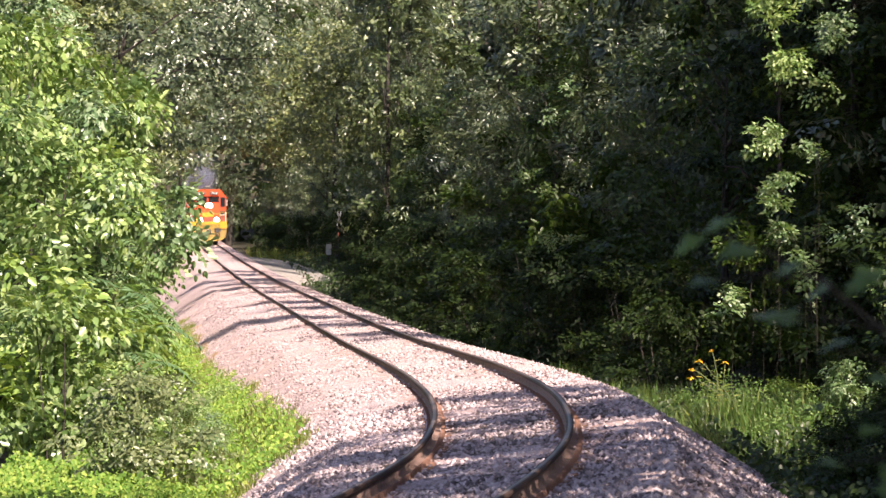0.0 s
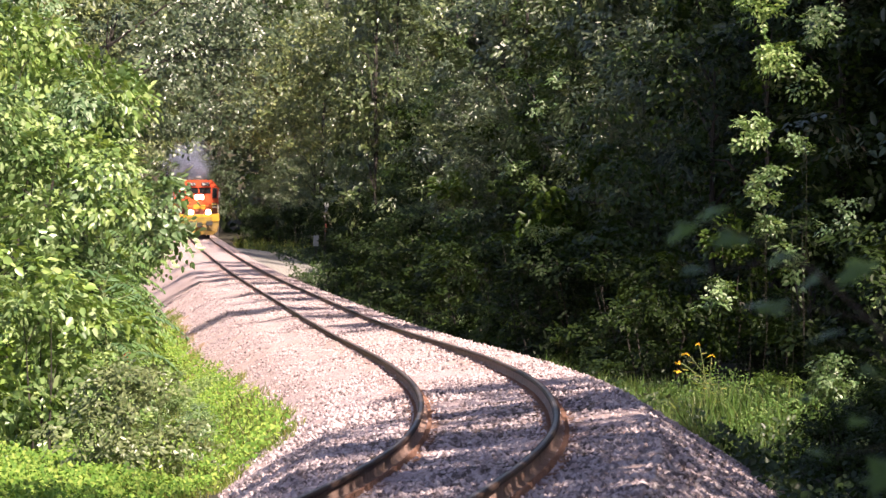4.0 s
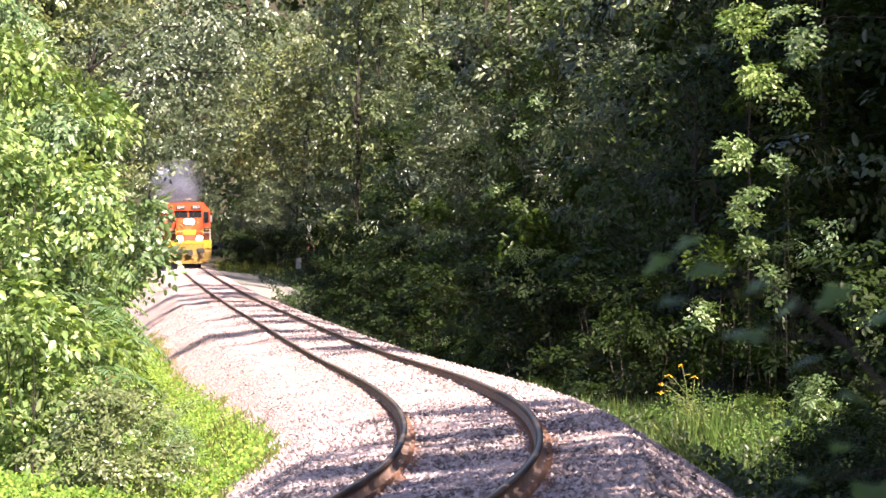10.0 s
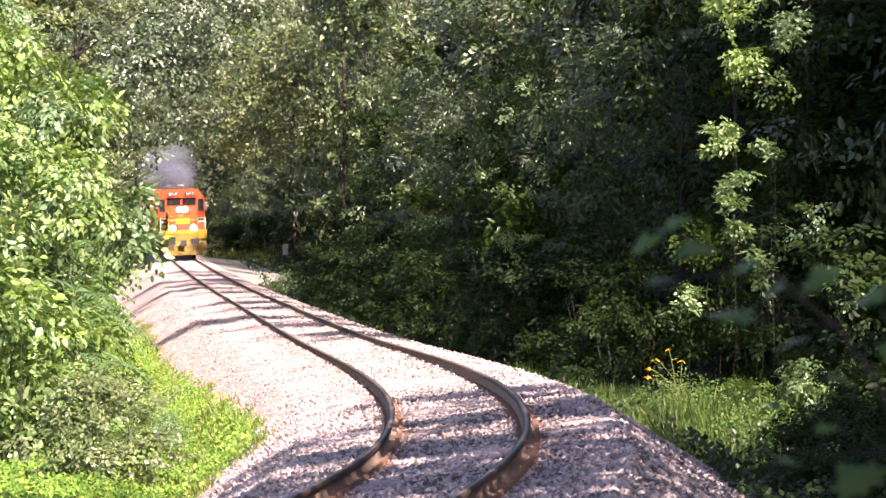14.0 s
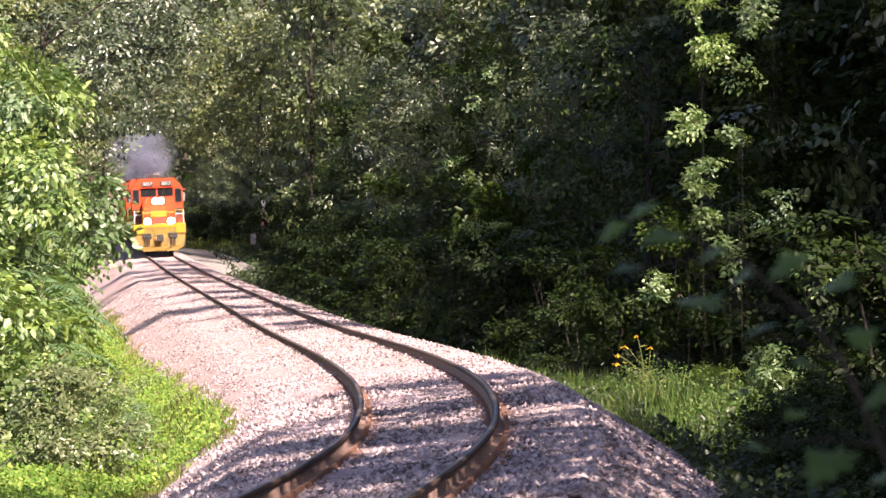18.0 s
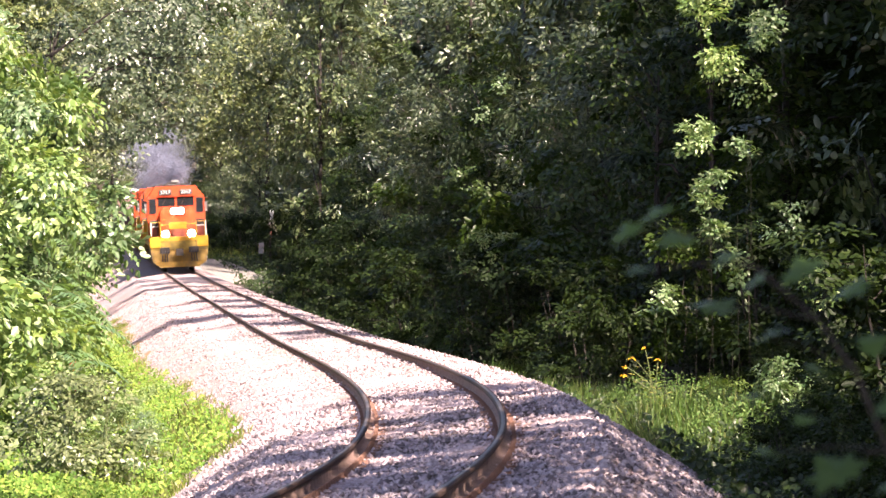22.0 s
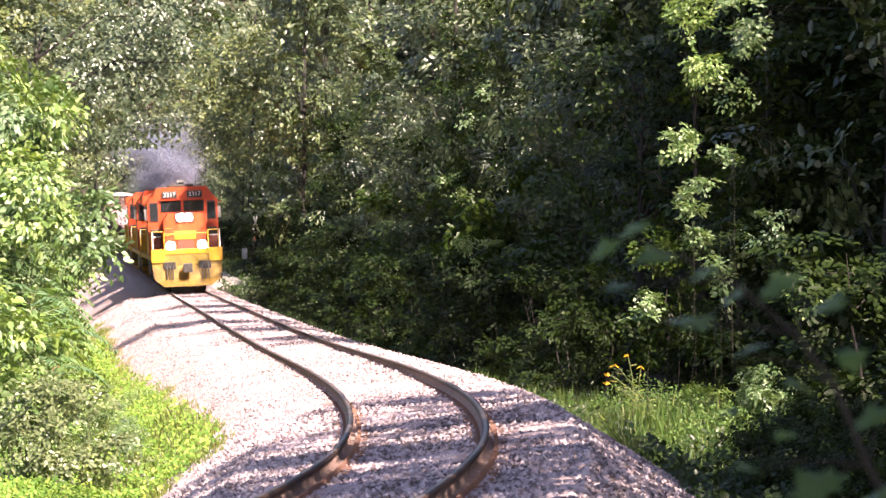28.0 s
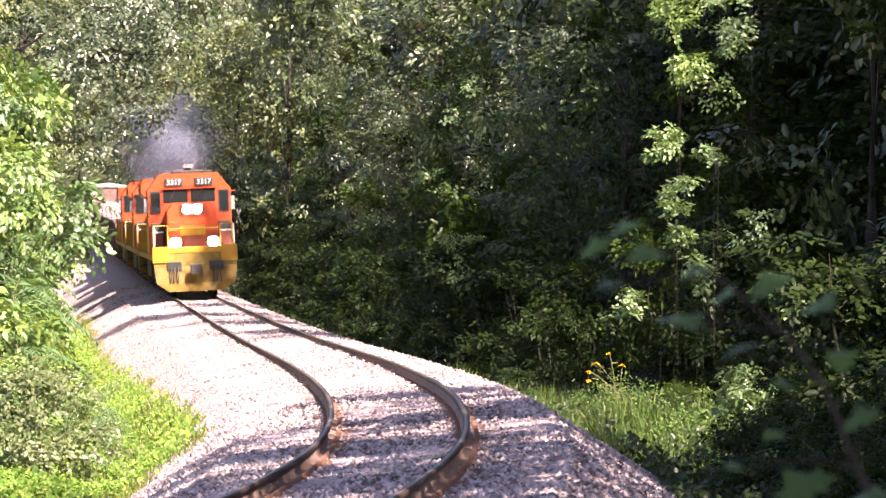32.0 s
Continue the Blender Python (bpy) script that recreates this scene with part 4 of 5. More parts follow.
def sumac(seed, height, fronds, label):
    """Stems with long leaves of many paired leaflets."""
    r = np.random.default_rng(seed)
    ob = thing("sumac", label, "shrub", "sumac shrubs")
    P, D, N, L = [], [], [], []
    bm = bmesh.new()
    stem = [Vector((0.1 * math.sin(3 * t), 0.12 * t, height * t - 0.2)) for t in np.linspace(0, 1, 6)]
    tube(bm, stem, [0.03, 0.028, 0.025, 0.02, 0.016, 0.01], 6)
    for k in range(fronds):
        t = 0.35 + 0.65 * (k + 0.5) / fronds
        a = k * 2.4 + r.normal(0, 0.2)
        base = Vector((0.1 * math.sin(3 * t), 0.12 * t, height * t - 0.2))
        out = Vector((math.cos(a), math.sin(a), 0))
        ln = 1.05 * r.uniform(0.75, 1.15)
        line = [base + out * ln * q + Vector((0, 0, 0.30 * ln * math.sin(2.4 * q) - 0.25 * ln * q * q)) for q in np.linspace(0, 1, 8)]
        sb = bmesh.new()
        tube(sb, line, [0.009 - 0.006 * q for q in np.linspace(0, 1, 8)], 4)
        part("leaf_stalk", sb, M_STEM, ob)
        for j in range(2, 16):
            q = j / 15.0
            f = q * 7
            i0 = min(int(f), 6)
            c = line[i0].lerp(line[i0 + 1], f - i0)
            ax = (line[i0 + 1] - line[i0]).normalized()
            sd = ax.cross(Vector((0, 0, 1))).normalized()
            for s in (-1, 1):
                P.append(c), D.append(sd * s + ax * 0.45 + Vector((0, 0, -0.25 + r.normal(0, 0.12)))), N.append(Vector((r.normal(0, 0.15), r.normal(0, 0.15), 1)))
                L.append(0.23 * (1.1 - 0.55 * q))
    L = np.array(L)
    fo = new("foliage", leaf_mesh("foliage", np.array(P), np.array(D), np.array(N), L, L * 0.17, LEAF_SUMAC))
    fo.parent = ob
    part("stem", bm, M_STEM, ob)
    return ob


S1 = sumac(5, 4.3, 26, "sumac shrub with long paired leaflets in the sun")
S2 = sumac(6, 2.6, 16, "low sumac shrub with long paired leaflets in the sun")
for k, (uu, vv) in enumerate(((48, -6.05), (44, -5.75), (52, -6.15), (41, -5.75), (56, -6.25), (47, -5.50), (61, -6.45), (53, -5.65), (66, -6.55), (50, -6.75), (58, -5.95), (43, -6.15), (46, -6.65), (51, -5.75), (55, -5.75), (60, -5.95), (64, -6.15), (70, -6.45), (76, -6.55))):
    grow([S1, S2], k, uu, vv, rt.uniform(0.9, 1.2), 1.0)
for uu, vv, zz in ((38, -5.1, 0.95), (47, -5.4, 1.3), (58, -5.8, 1.6)):
    bm = bmesh.new()
    for k in range(40):
        h = k / 40
        a = 2.4 * k
        q = 0.05 * (1 - h) + 0.012
        bmesh.ops.create_icosphere(bm, subdivisions=1, radius=0.018, matrix=Matrix.Translation((q * math.cos(a), q * math.sin(a), 0.2 * h)))
    tube(bm, [(0, 0, -zz), (0.03, 0, -zz / 2), (0, 0, 0.02)], [0.012, 0.01, 0.008], 5)
    ob = part("seed_head", bm, RED_SEED)
    ob.matrix_world = stand_at(uu, vv, -zz)
    tagged(ob, "rusty red cone of sumac seeds on its stalk", "seed head", "sumac seed heads")

# ---- track ----
track = thing("railway_track", "single railway track with rusty rails on half-buried wooden ties", "railway track", kind="structure")
web = [(-0.07, -0.172), (0.07, -0.172), (0.07, -0.160), (0.014, -0.140), (0.010, -0.046), (-0.010, -0.046), (-0.014, -0.140), (-0.07, -0.160)]
crown_of_rail = [(-0.010, -0.050), (0.010, -0.050), (0.036, -0.038), (0.037, -0.012), (0.030, -0.002), (-0.030, -0.002), (-0.037, -0.012), (-0.036, -0.038)]
head = [(-0.020, -0.003), (0.020, -0.003), (0.016, 0.001), (-0.016, 0.001)]
ur = np.concatenate([np.arange(-20, 70, 0.5), np.arange(70, 160, 1.5), np.arange(160, 600, 5.0)])


def sweep(name, outline, v, material, label):
    o = np.array(outline)
    n = len(o)
    p = on_track(ur[:, None], v + o[None, :, 0], o[None, :, 1])
    a = (np.arange(len(ur) - 1)[:, None] * n + np.arange(n)[None, :]).ravel()
    b = (np.arange(len(ur) - 1)[:, None] * n + (np.arange(n)[None, :] + 1) % n).ravel()
    ob = new(name, fast_mesh(name, p.reshape(-1, 3), np.stack([a, b, b + n, a + n], 1), material))
    ob.parent = track
    tagged(ob, label)
    return ob


for v in (-0.7525, 0.7525):
    r1 = sweep("rail", web, v, M_RAIL, "rusty brown steel rail")
    r3 = sweep("rail_head", crown_of_rail, v, M_RAILSIDE, "dark brown head of the rail")
    r3.parent = r1
    r2 = sweep("running_surface", head, v, M_RAILHEAD, "worn grey top of the rail")
    r2.parent = r1

# ties, plates and anchors
def one_tie(seed):
    r = np.random.default_rng(seed)
    bm = boxes((-0.112, 0.112, -1.3, 1.3, -0.36, -0.186))
    bmesh.ops.subdivide_edges(bm, edges=[e for e in bm.edges if abs(e.verts[0].co.y - e.verts[1].co.y) > 1], cuts=4)
    for v in bm.verts:
        v.co += Vector((r.normal(0, 0.006), r.normal(0, 0.01), r.normal(0, 0.004)))
    me = bpy.data.meshes.new("tie")
    bm.to_mesh(me)
    bm.free()
    me.materials.append(M_TIE)
    return me


def linked(name, me, m, parent):
    ob = new(name, me)
    ob.parent = parent
    ob.matrix_basis = m
    return ob


def block(name, material, *rows, bevel=0.0):
    bm = boxes(*rows, bevel=bevel)
    me = bpy.data.meshes.new(name)
    bm.to_mesh(me)
    bm.free()
    me.materials.append(material)
    return me


rk = random.Random(4)
tie_meshes = [one_tie(k) for k in range(5)]
plate_mesh = block("tie_plate", M_PLATE, (-0.09, 0.09, -0.19, 0.19, -0.188, -0.171), (-0.07, -0.04, 0.075, 0.105, -0.172, -0.135), (0.04, 0.07, 0.075, 0.105, -0.172, -0.135), (-0.07, -0.04, -0.105, -0.075, -0.172, -0.135), (0.04, 0.07, -0.105, -0.075, -0.172, -0.135))
anchor_mesh = block("rail_anchor", M_PLATE, (-0.02, 0.02, -0.11, 0.11, -0.215, -0.172), (-0.02, 0.02, 0.07, 0.11, -0.18, -0.125), (-0.02, 0.02, -0.11, -0.07, -0.18, -0.125))
far_ties = []
for k in range(620):
    uu = -3 + 0.53 * k + rk.uniform(-0.03, 0.03)
    m = track_pose(uu, rk.uniform(-0.05, 0.05), rk.uniform(-0.008, 0.006)) @ pose(0, 0, 0, 0, 0, rk.uniform(-1.2, 1.2))
    if k < 300:
        linked("tie", tie_meshes[k % 5], m, track)
    else:
        far_ties.append(m)
    if k < 150:
        for v in (-0.7525, 0.7525):
            m2 = track_pose(uu, v)
            linked("tie_plate", plate_mesh, m2, track)
            linked("rail_anchor", anchor_mesh, m2 @ Matrix.Translation((0.145, 0, 0)), track)
            if k < 60:
                linked("rail_anchor", anchor_mesh, m2 @ Matrix.Translation((-0.145, 0, 0)), track)
base = np.array([(x, y, z) for x in (-0.112, 0.112) for y in (-1.3, 1.3) for z in (-0.36, -0.186)])
quad = np.array([(0, 1, 3, 2), (4, 6, 7, 5), (0, 4, 5, 1), (2, 3, 7, 6), (1, 5, 7, 3), (0, 2, 6, 4)])
tv = np.array([[tuple(m @ Vector(q)) for q in base] for m in far_ties])
ft = new("far_ties", fast_mesh("far_ties", tv.reshape(-1, 3), (quad[None] + 8 * np.arange(len(far_ties))[:, None, None]).reshape(-1, 4), M_TIE))
ft.parent = track
tagged(ft, "weathered wooden ties further up the line", kind="stuff")

# ---- lineside things ----


def flat_sign(name, label, u, v, width, height, z0, material, face_turn=0.0):
    ob = thing(name, label, "sign", m=stand_at(u, v, 0.1, face_turn))
    part("post", boxes((-0.05, 0.05, -0.05, 0.05, 0.0, z0 + height * 0.9), bevel=0.008), M_BARK, ob)
    part("panel", boxes((-width / 2, width / 2, -0.085, -0.055, z0, z0 + height), bevel=0.006), material, ob)
    return ob


flat_sign("marker_sign", "small white marker board on a post by the crossing", 226.0, 7.05, 0.36, 0.72, 1.05, GREY_BOARD)
xs = thing("crossing_sign", "white crossing sign with red stripes on a post", "sign", m=stand_at(228.0, 7.75, 0.1, 1.3))
part("post", boxes((-0.05, 0.05, -0.05, 0.05, 0.0, 3.9), bevel=0.01), M_BARK, xs)
for a in (-45, 45):
    bm = boxes((-0.6, 0.6, -0.1, -0.07, -0.11, 0.11), bevel=0.005)
    bmesh.ops.rotate(bm, verts=bm.verts, matrix=Matrix.Rotation(radians(a), 3, "Y"))
    bmesh.ops.translate(bm, verts=bm.verts, vec=(0, -0.035 * (a > 0), 3.45))
    part("blade", bm, WHITE, xs)
part("red_stripe", boxes((-0.065, 0.065, -0.075, -0.062, 2.0, 2.6)), DARKRED, xs)

# yellow flowers on tall stalks
fl_at = stand_at(32.0, 3.42, -0.06)
flower = thing("flower", "tall stalks with yellow blooms in the grass", "flower", m=fl_at)
for k, (dx, top, dy) in enumerate(((0.025, 1.37, 0.0), (0.23, 1.20, 0.1), (-0.15, 1.22, 0.05), (-0.26, 1.10, -0.05), (-0.27, 0.97, 0.0), (0.16, 0.86, 0.1), (0.30, 0.8, -0.1))):
    foot = 0.14 + 0.05 * k
    line = [(foot, dy, 0.0), (foot - 0.02, dy, top * 0.4), (foot * 0.7 + dx * 0.3, dy, top * 0.75), (foot * 0.2 + dx * 0.8, dy, top * 0.95), (dx, dy, top)]
    part("stalk", rod(line, 0.006, 5), M_STEM, flower)
    n_l = 9
    at = np.array([Vector(line[1]).lerp(Vector(line[3]), q / n_l) for q in range(n_l)])
    ang = 2.4 * np.arange(n_l) + k
    blade = new("stalk_leaf", leaf_mesh("stalk_leaf", at, np.stack([np.cos(ang), np.sin(ang), 0.3 + 0 * ang], 1), np.tile((0.2, -0.3, 1.0), (n_l, 1)), np.full(n_l, 0.13), np.full(n_l, 0.012), GRASS))
    blade.parent = flower
    if k > 4:
        continue
    bm = bmesh.new()
    for q in range(8):
        a = q * 0.785 + 0.4 * k
        reach = 0.05 + 0.018 * ((q * 3 + k) % 3)
        tip = Vector((dx - 0.015 + reach * math.cos(a), dy + reach * math.sin(a), top - 0.035 + 0.045 * ((q * 5 + k) % 4) / 3))
        mid = Vector((dx, dy, top + 0.012)).lerp(tip, 0.55)
        sd = Vector((-math.sin(a), math.cos(a), 0)) * 0.02
        bm.faces.new([bm.verts.new(c) for c in (Vector((dx, dy, top)), mid + sd, tip, mid - sd)])
    bmesh.ops.solidify(bm, geom=bm.faces[:], thickness=0.004)
    bloom = part("bloom", bm, PETAL, flower, "yellow bloom with drooping petals")
    bm = bmesh.new()
    bmesh.ops.create_icosphere(bm, subdivisions=1, radius=0.018, matrix=Matrix.Translation((dx, dy, top + 0.005)))
    part("flower_centre", bm, SEED_BROWN, bloom, "brownish centre")

# a branch that hangs close before the lens
BR_Y = 5.5


def near_point(x, y, back=0.0):
    k = (BR_Y + back) / 6500.0
    return Vector(((x - 784) * k, BR_Y + back, 1.95 + (372 - y) * k))


ROOT = near_point(1640, 980)
branch = thing("branch", "dark green maple branch hanging close before the viewer", "branch", m=Matrix.Translation(ROOT))
bm = bmesh.new()
main = [near_point(*q) - ROOT for q in ((1640, 980), (1540, 790), (1480, 650), (1410, 560), (1300, 470), (1200, 420), (1110, 392))]
tube(bm, main, [0.0067, 0.006, 0.005, 0.0043, 0.003, 0.0024, 0.0012], 6)
for a, b in (((1540, 790), (1470, 830)), ((1480, 650), (1330, 595)), ((1410, 560), (1215, 545)), ((1300, 470), (1110, 480)), ((1410, 560), (1450, 480)), ((1540, 790), (1340, 800)), ((1540, 790), (1568, 700))):
    p0, p1 = near_point(*a) - ROOT, near_point(*b) - ROOT
    tube(bm, [p0, p0.lerp(p1, 0.5) + Vector((0, 0.018, 0.009)), p1], [0.0024, 0.0018, 0.0009], 5)
part("twig", bm, M_BARK, branch, "thin dark twigs")
lobes = [(0.0, -0.1), (0.30, -0.28), (0.42, -0.02), (0.95, 0.02), (0.62, 0.30), (0.80, 0.62), (0.40, 0.55), (0.26, 0.78), (0.0, 1.12)]
lobes = lobes + [(-x, y) for x, y in reversed(lobes[1:-1])]
rb = random.Random(9)
for x, y, r in ((1125, 378, 60), (1070, 418, 55), (1165, 428, 66), (1105, 478, 58), (1210, 540, 92), (1290, 500, 62), (1385, 478, 76), (1330, 588, 60), (1425, 655, 66), (1455, 515, 76), (1285, 700, 44), (1495, 605, 64), (1545, 715, 66), (1335, 800, 52), (1465, 835, 100), (1560, 850, 80), (1400, 740, 46), (1550, 470, 66), (1520, 930, 90), (1250, 455, 50)):
    bm = bmesh.new()
    sc = r * BR_Y / 6500.0 * 0.72
    c = bm.verts.new((0, 0.25 * sc, 0.0))
    ring = [bm.verts.new((px * sc, py * sc, -0.16 * sc * abs(px) - 0.12 * sc * max(0, py) + rb.uniform(-0.04, 0.04) * sc)) for px, py in lobes]
    for k in range(len(ring)):
        bm.faces.new((c, ring[k], ring[(k + 1) % len(ring)]))
    bmesh.ops.rotate(bm, verts=bm.verts, matrix=Euler((radians(rb.uniform(14, 52)), radians(rb.uniform(-32, 32)), radians(rb.uniform(-70, 70)))).to_matrix())
    bmesh.ops.translate(bm, verts=bm.verts, vec=near_point(x, y, rb.uniform(-0.15, 0.15)) - ROOT)
    part("leaf", bm, LEAF_NEAR, branch)

# ---- train ----


def truck(parent, x, axles, gauge=0.74, r=0.5):
    bm = bmesh.new()
    half = 1.05 * (axles - 1)
    for y in (-1.0, 1.0):
        box(bm, x - half - 0.55, x + half + 0.55, y - 0.09, y + 0.09, 0.55, 0.85, 0.03)
        for k in range(axles):
            box(bm, x - half + 2.1 * k - 0.2, x - half + 2.1 * k + 0.2, y - 0.14, y + 0.14, 0.30, 0.72, 0.03)
            if k < axles - 1:
                for q in (0.75, 1.05, 1.35):
                    disc(bm, (x - half + 2.1 * k + q, y, 0.42), 0.09, 0.36, "Z", 8)
    box(bm, x - 0.35, x + 0.35, -0.95, 0.95, 0.55, 0.95)
    t = part("truck", bm, UNDER, parent)
    for k in range(axles):
        for y in (-gauge, gauge):
            bm = bmesh.new()
            disc(bm, (x - half + 2.1 * k, y, r), r, 0.13, "Y", 24)
            disc(bm, (x - half + 2.1 * k, y * 0.93, r + 0.0), r + 0.03, 0.035, "Y", 24)
            disc(bm, (x - half + 2.1 * k, y * 1.08, r), 0.16, 0.12, "Y", 12)
            part("wheel", bm, UNDER, t)
    return t


def rail_posts(parent, xs, y, z0, z1, material):
    for x in xs:
        part("handrail_post", rod([(x, y, z0), (x, y, z1)], 0.022), material, parent)
    part("handrail", rod([(xs[0], y, z1), (xs[-1], y, z1)], 0.022), material, parent)


def figures(text, size, at, material, parent, name="figures"):
    cu = bpy.data.curves.new(name, "FONT")
    cu.body, cu.size, cu.extrude, cu.align_x, cu.align_y = text, size, 0.004, "CENTER", "CENTER"
    tmp = bpy.data.objects.new(name, cu)
    me = bpy.data.meshes.new_from_object(tmp)
    bpy.data.objects.remove(tmp)
    me.materials.clear()
    me.materials.append(material)
    ob = new(name, me)
    ob.parent = parent
    ob.matrix_basis = Matrix.Translation(at) @ Matrix(((0, 0, 1, 0), (1, 0, 0, 0), (0, 1, 0, 0), (0, 0, 0, 1)))
    return ob


def locomotive(label, lit):
    ob = thing("locomotive", label, "locomotive", "locomotives of the train")
    H = 10.5
    # underframe, tank, running gear
    part("underframe", boxes((-9.9, 9.9, -1.48, 1.48, 1.22, 1.45), bevel=0.03), BLACK, ob)
    part("sill_stripe", boxes((-9.8, 9.8, -1.495, -1.482, 1.24, 1.42)), YELLOW, ob)
    part("sill_stripe", boxes((-9.8, 9.8, 1.482, 1.495, 1.24, 1.42)), YELLOW, ob)
    tank = prism([(-1.35, 0.55), (-1.0, 0.3), (1.0, 0.3), (1.35, 0.55), (1.35, 1.2), (-1.35, 1.2)], -2.8, 2.2)
    part("fuel_tank", tank, BLACK, ob)
    truck(ob, 6.4, 3)
    truck(ob, -6.4, 3)
    # pilot, plough, steps
    for s in (1, -1):
        part("pilot", boxes((s * 9.86, s * 10.02, -1.5, 1.5, 0.72, 1.62) if s > 0 else (-10.02, -9.86, -1.5, 1.5, 0.72, 1.62), bevel=0.02), OLIVE_YELLOW, ob, "dark yellow end plate")
        bm = bmesh.new()
        q = [bm.verts.new((s * x, y, z)) for x, y, z in ((10.04, -1.5, 1.02), (10.04, 1.5, 1.02), (10.22, -1.42, 0.42), (10.22, 1.42, 0.42), (10.42, -1.0, 0.12), (10.42, 1.0, 0.12), (10.1, -1.5, 0.72), (10.1, 1.5, 0.72))]
        for a in ((0, 2, 3, 1), (2, 4, 5, 3)):
            bm.faces.new([q[k] for k in a])
        bmesh.ops.solidify(bm, geom=bm.faces[:], thickness=0.05)
        bmesh.ops.recalc_face_normals(bm, faces=bm.faces)
        part("snow_plough", bm, PLOUGH, ob, "scuffed yellow snow plough")
        a, b = sorted((s * 9.84, s * 10.05))
        part("end_band", boxes((a, b, -1.51, 1.51, 1.50, 1.72), bevel=0.02), YELLOW, ob, "yellow band across the end")
        for y in (-1.24, 1.24):
            part("corner_panel", boxes((min(s * 10.02, s * 10.09), max(s * 10.02, s * 10.09), y - 0.29, y + 0.29, 1.17, 1.74), bevel=0.015), YELLOW, ob)
        part("coupler", boxes((s * 9.9, s * 10.62, -0.13, 0.13, 0.78, 1.02) if s > 0 else (-10.62, -9.9, -0.13, 0.13, 0.78, 1.02), (s * 10.45, s * 10.66, -0.2, 0.2, 0.72, 1.1) if s > 0 else (-10.66, -10.45, -0.2, 0.2, 0.72, 1.1), bevel=0.04), UNDER, ob)
        for y in (-0.76, 0.76):
            a, b = sorted((s * 10.0, s * 10.16))
            part("hose_bracket", boxes((a, b, y - 0.26, y + 0.26, 0.86, 1.18), bevel=0.02), BLACK, ob)
            for k in range(3):
                yy = y + (k - 1) * 0.13
                part("air_hose", rod([(s * 10.17, yy, 1.0), (s * 10.30, yy, 0.8), (s * 10.36, yy * 1.02, 0.42)], 0.026), BLACK, ob)
        for y in (-1.27, 1.27):
            a, b = sorted((s * 9.2, s * 9.95))
            part("step_well", boxes((a, b, y - 0.2, y + 0.2, 0.45, 0.5), (a, b, y - 0.2, y + 0.2, 0.8, 0.84), (a, b, y - 0.2, y + 0.2, 1.12, 1.16)), BLACK, ob)
    # long hood
    hood = [(-0.92, 1.45), (0.92, 1.45), (0.92, 3.95), (0.72, 4.25), (-0.72, 4.25), (-0.92, 3.95)]
    part("long_hood", prism(hood, -9.0, 4.6), ORANGE, ob, "orange engine hood")
    for y in (-1, 1):
        a, b = sorted((y * 0.922, y * 0.934))
        part("hood_stripe", boxes((-9.0, 4.6, a, b, 2.3, 2.75)), YELLOW, ob)
        part("hood_skirt", boxes((-9.0, 4.6, a, b, 1.46, 2.29)), BLACK, ob)
        for k in range(12):
            x = -8.6 + 1.08 * k
            a2, b2 = sorted((y * 0.936, y * 0.955))
            part("hood_door", boxes((x, x + 0.98, a2, b2, 1.75, 3.7), bevel=0.01), ORANGE if k % 4 else BLACK, ob)
        part("radiator_flare", prism([(y * 0.9, 3.3), (y * 1.42, 3.75), (y * 1.42, 4.1), (y * 0.7, 4.28)], -8.8, -4.6), ORANGE, ob)
    for x in (-7.9, -6.6, -5.3, -1.5):
        bm = bmesh.new()
        disc(bm, (x, 0, 4.36), 0.6, 0.22, "Z", 24)
        part("roof_fan", bm, BLACK, ob)
    part("exhaust_chimney", boxes((1.2, 1.9, -0.3, 0.3, 4.2, 4.62), bevel=0.04), BLACK, ob)
    # cab
    cab = [(-1.53, 1.45), (1.53, 1.45), (1.53, 3.80), (1.06, 4.40), (-1.06, 4.40), (-1.53, 3.80)]
    part("cab", prism(cab, 4.6, 7.2), ORANGE, ob, "orange cab with sloped roof edges")
    part("cab_side_panel", boxes((4.62, 7.18, -1.545, -1.531, 1.5, 2.45)), YELLOW, ob)
    part("cab_side_panel", boxes((4.62, 7.18, 1.531, 1.545, 1.5, 2.45)), YELLOW, ob)
    part("roof_hatch", boxes((5.0, 6.9, -0.55, 0.55, 4.40, 4.52), bevel=0.03), BLACK, ob)
    part("horn", boxes((6.0, 6.5, -0.12, 0.12, 4.52, 4.72), bevel=0.03), BLACK, ob)
    for y in (-1, 1):
        bm = bmesh.new()
        y0, y1 = sorted((y * 0.06, y * 0.95))
        box(bm, 7.19, 7.225, y0, y1, 3.33, 3.80, 0.015)
        part("windscreen", bm, GLASS, ob, "dark cab windscreen pane")
        y0, y1 = sorted((y * 1.10, y * 1.42))
        part("cab_window", boxes((7.19, 7.225, y0, y1, 2.98, 3.72), bevel=0.02), GLASS, ob, "tall dark front side window")
        y0, y1 = sorted((y * 1.525, y * 1.55))
        part("cab_side_window", boxes((5.0, 5.85, y0, y1, 2.85, 3.6), bevel=0.01), GLASS, ob)
        part("cab_side_window", boxes((5.95, 6.8, y0, y1, 2.85, 3.6), bevel=0.01), GLASS, ob)
        y0, y1 = sorted((y * 0.22, y * 0.88))
        nb = part("number_board", boxes((7.2, 7.3, y0, y1, 3.92, 4.22), bevel=0.03), BLACK, ob, "black number board with white figures")
        if lit:
            figures("3317", 0.27, (7.302, y * 0.55, 4.065), WHITE, nb)
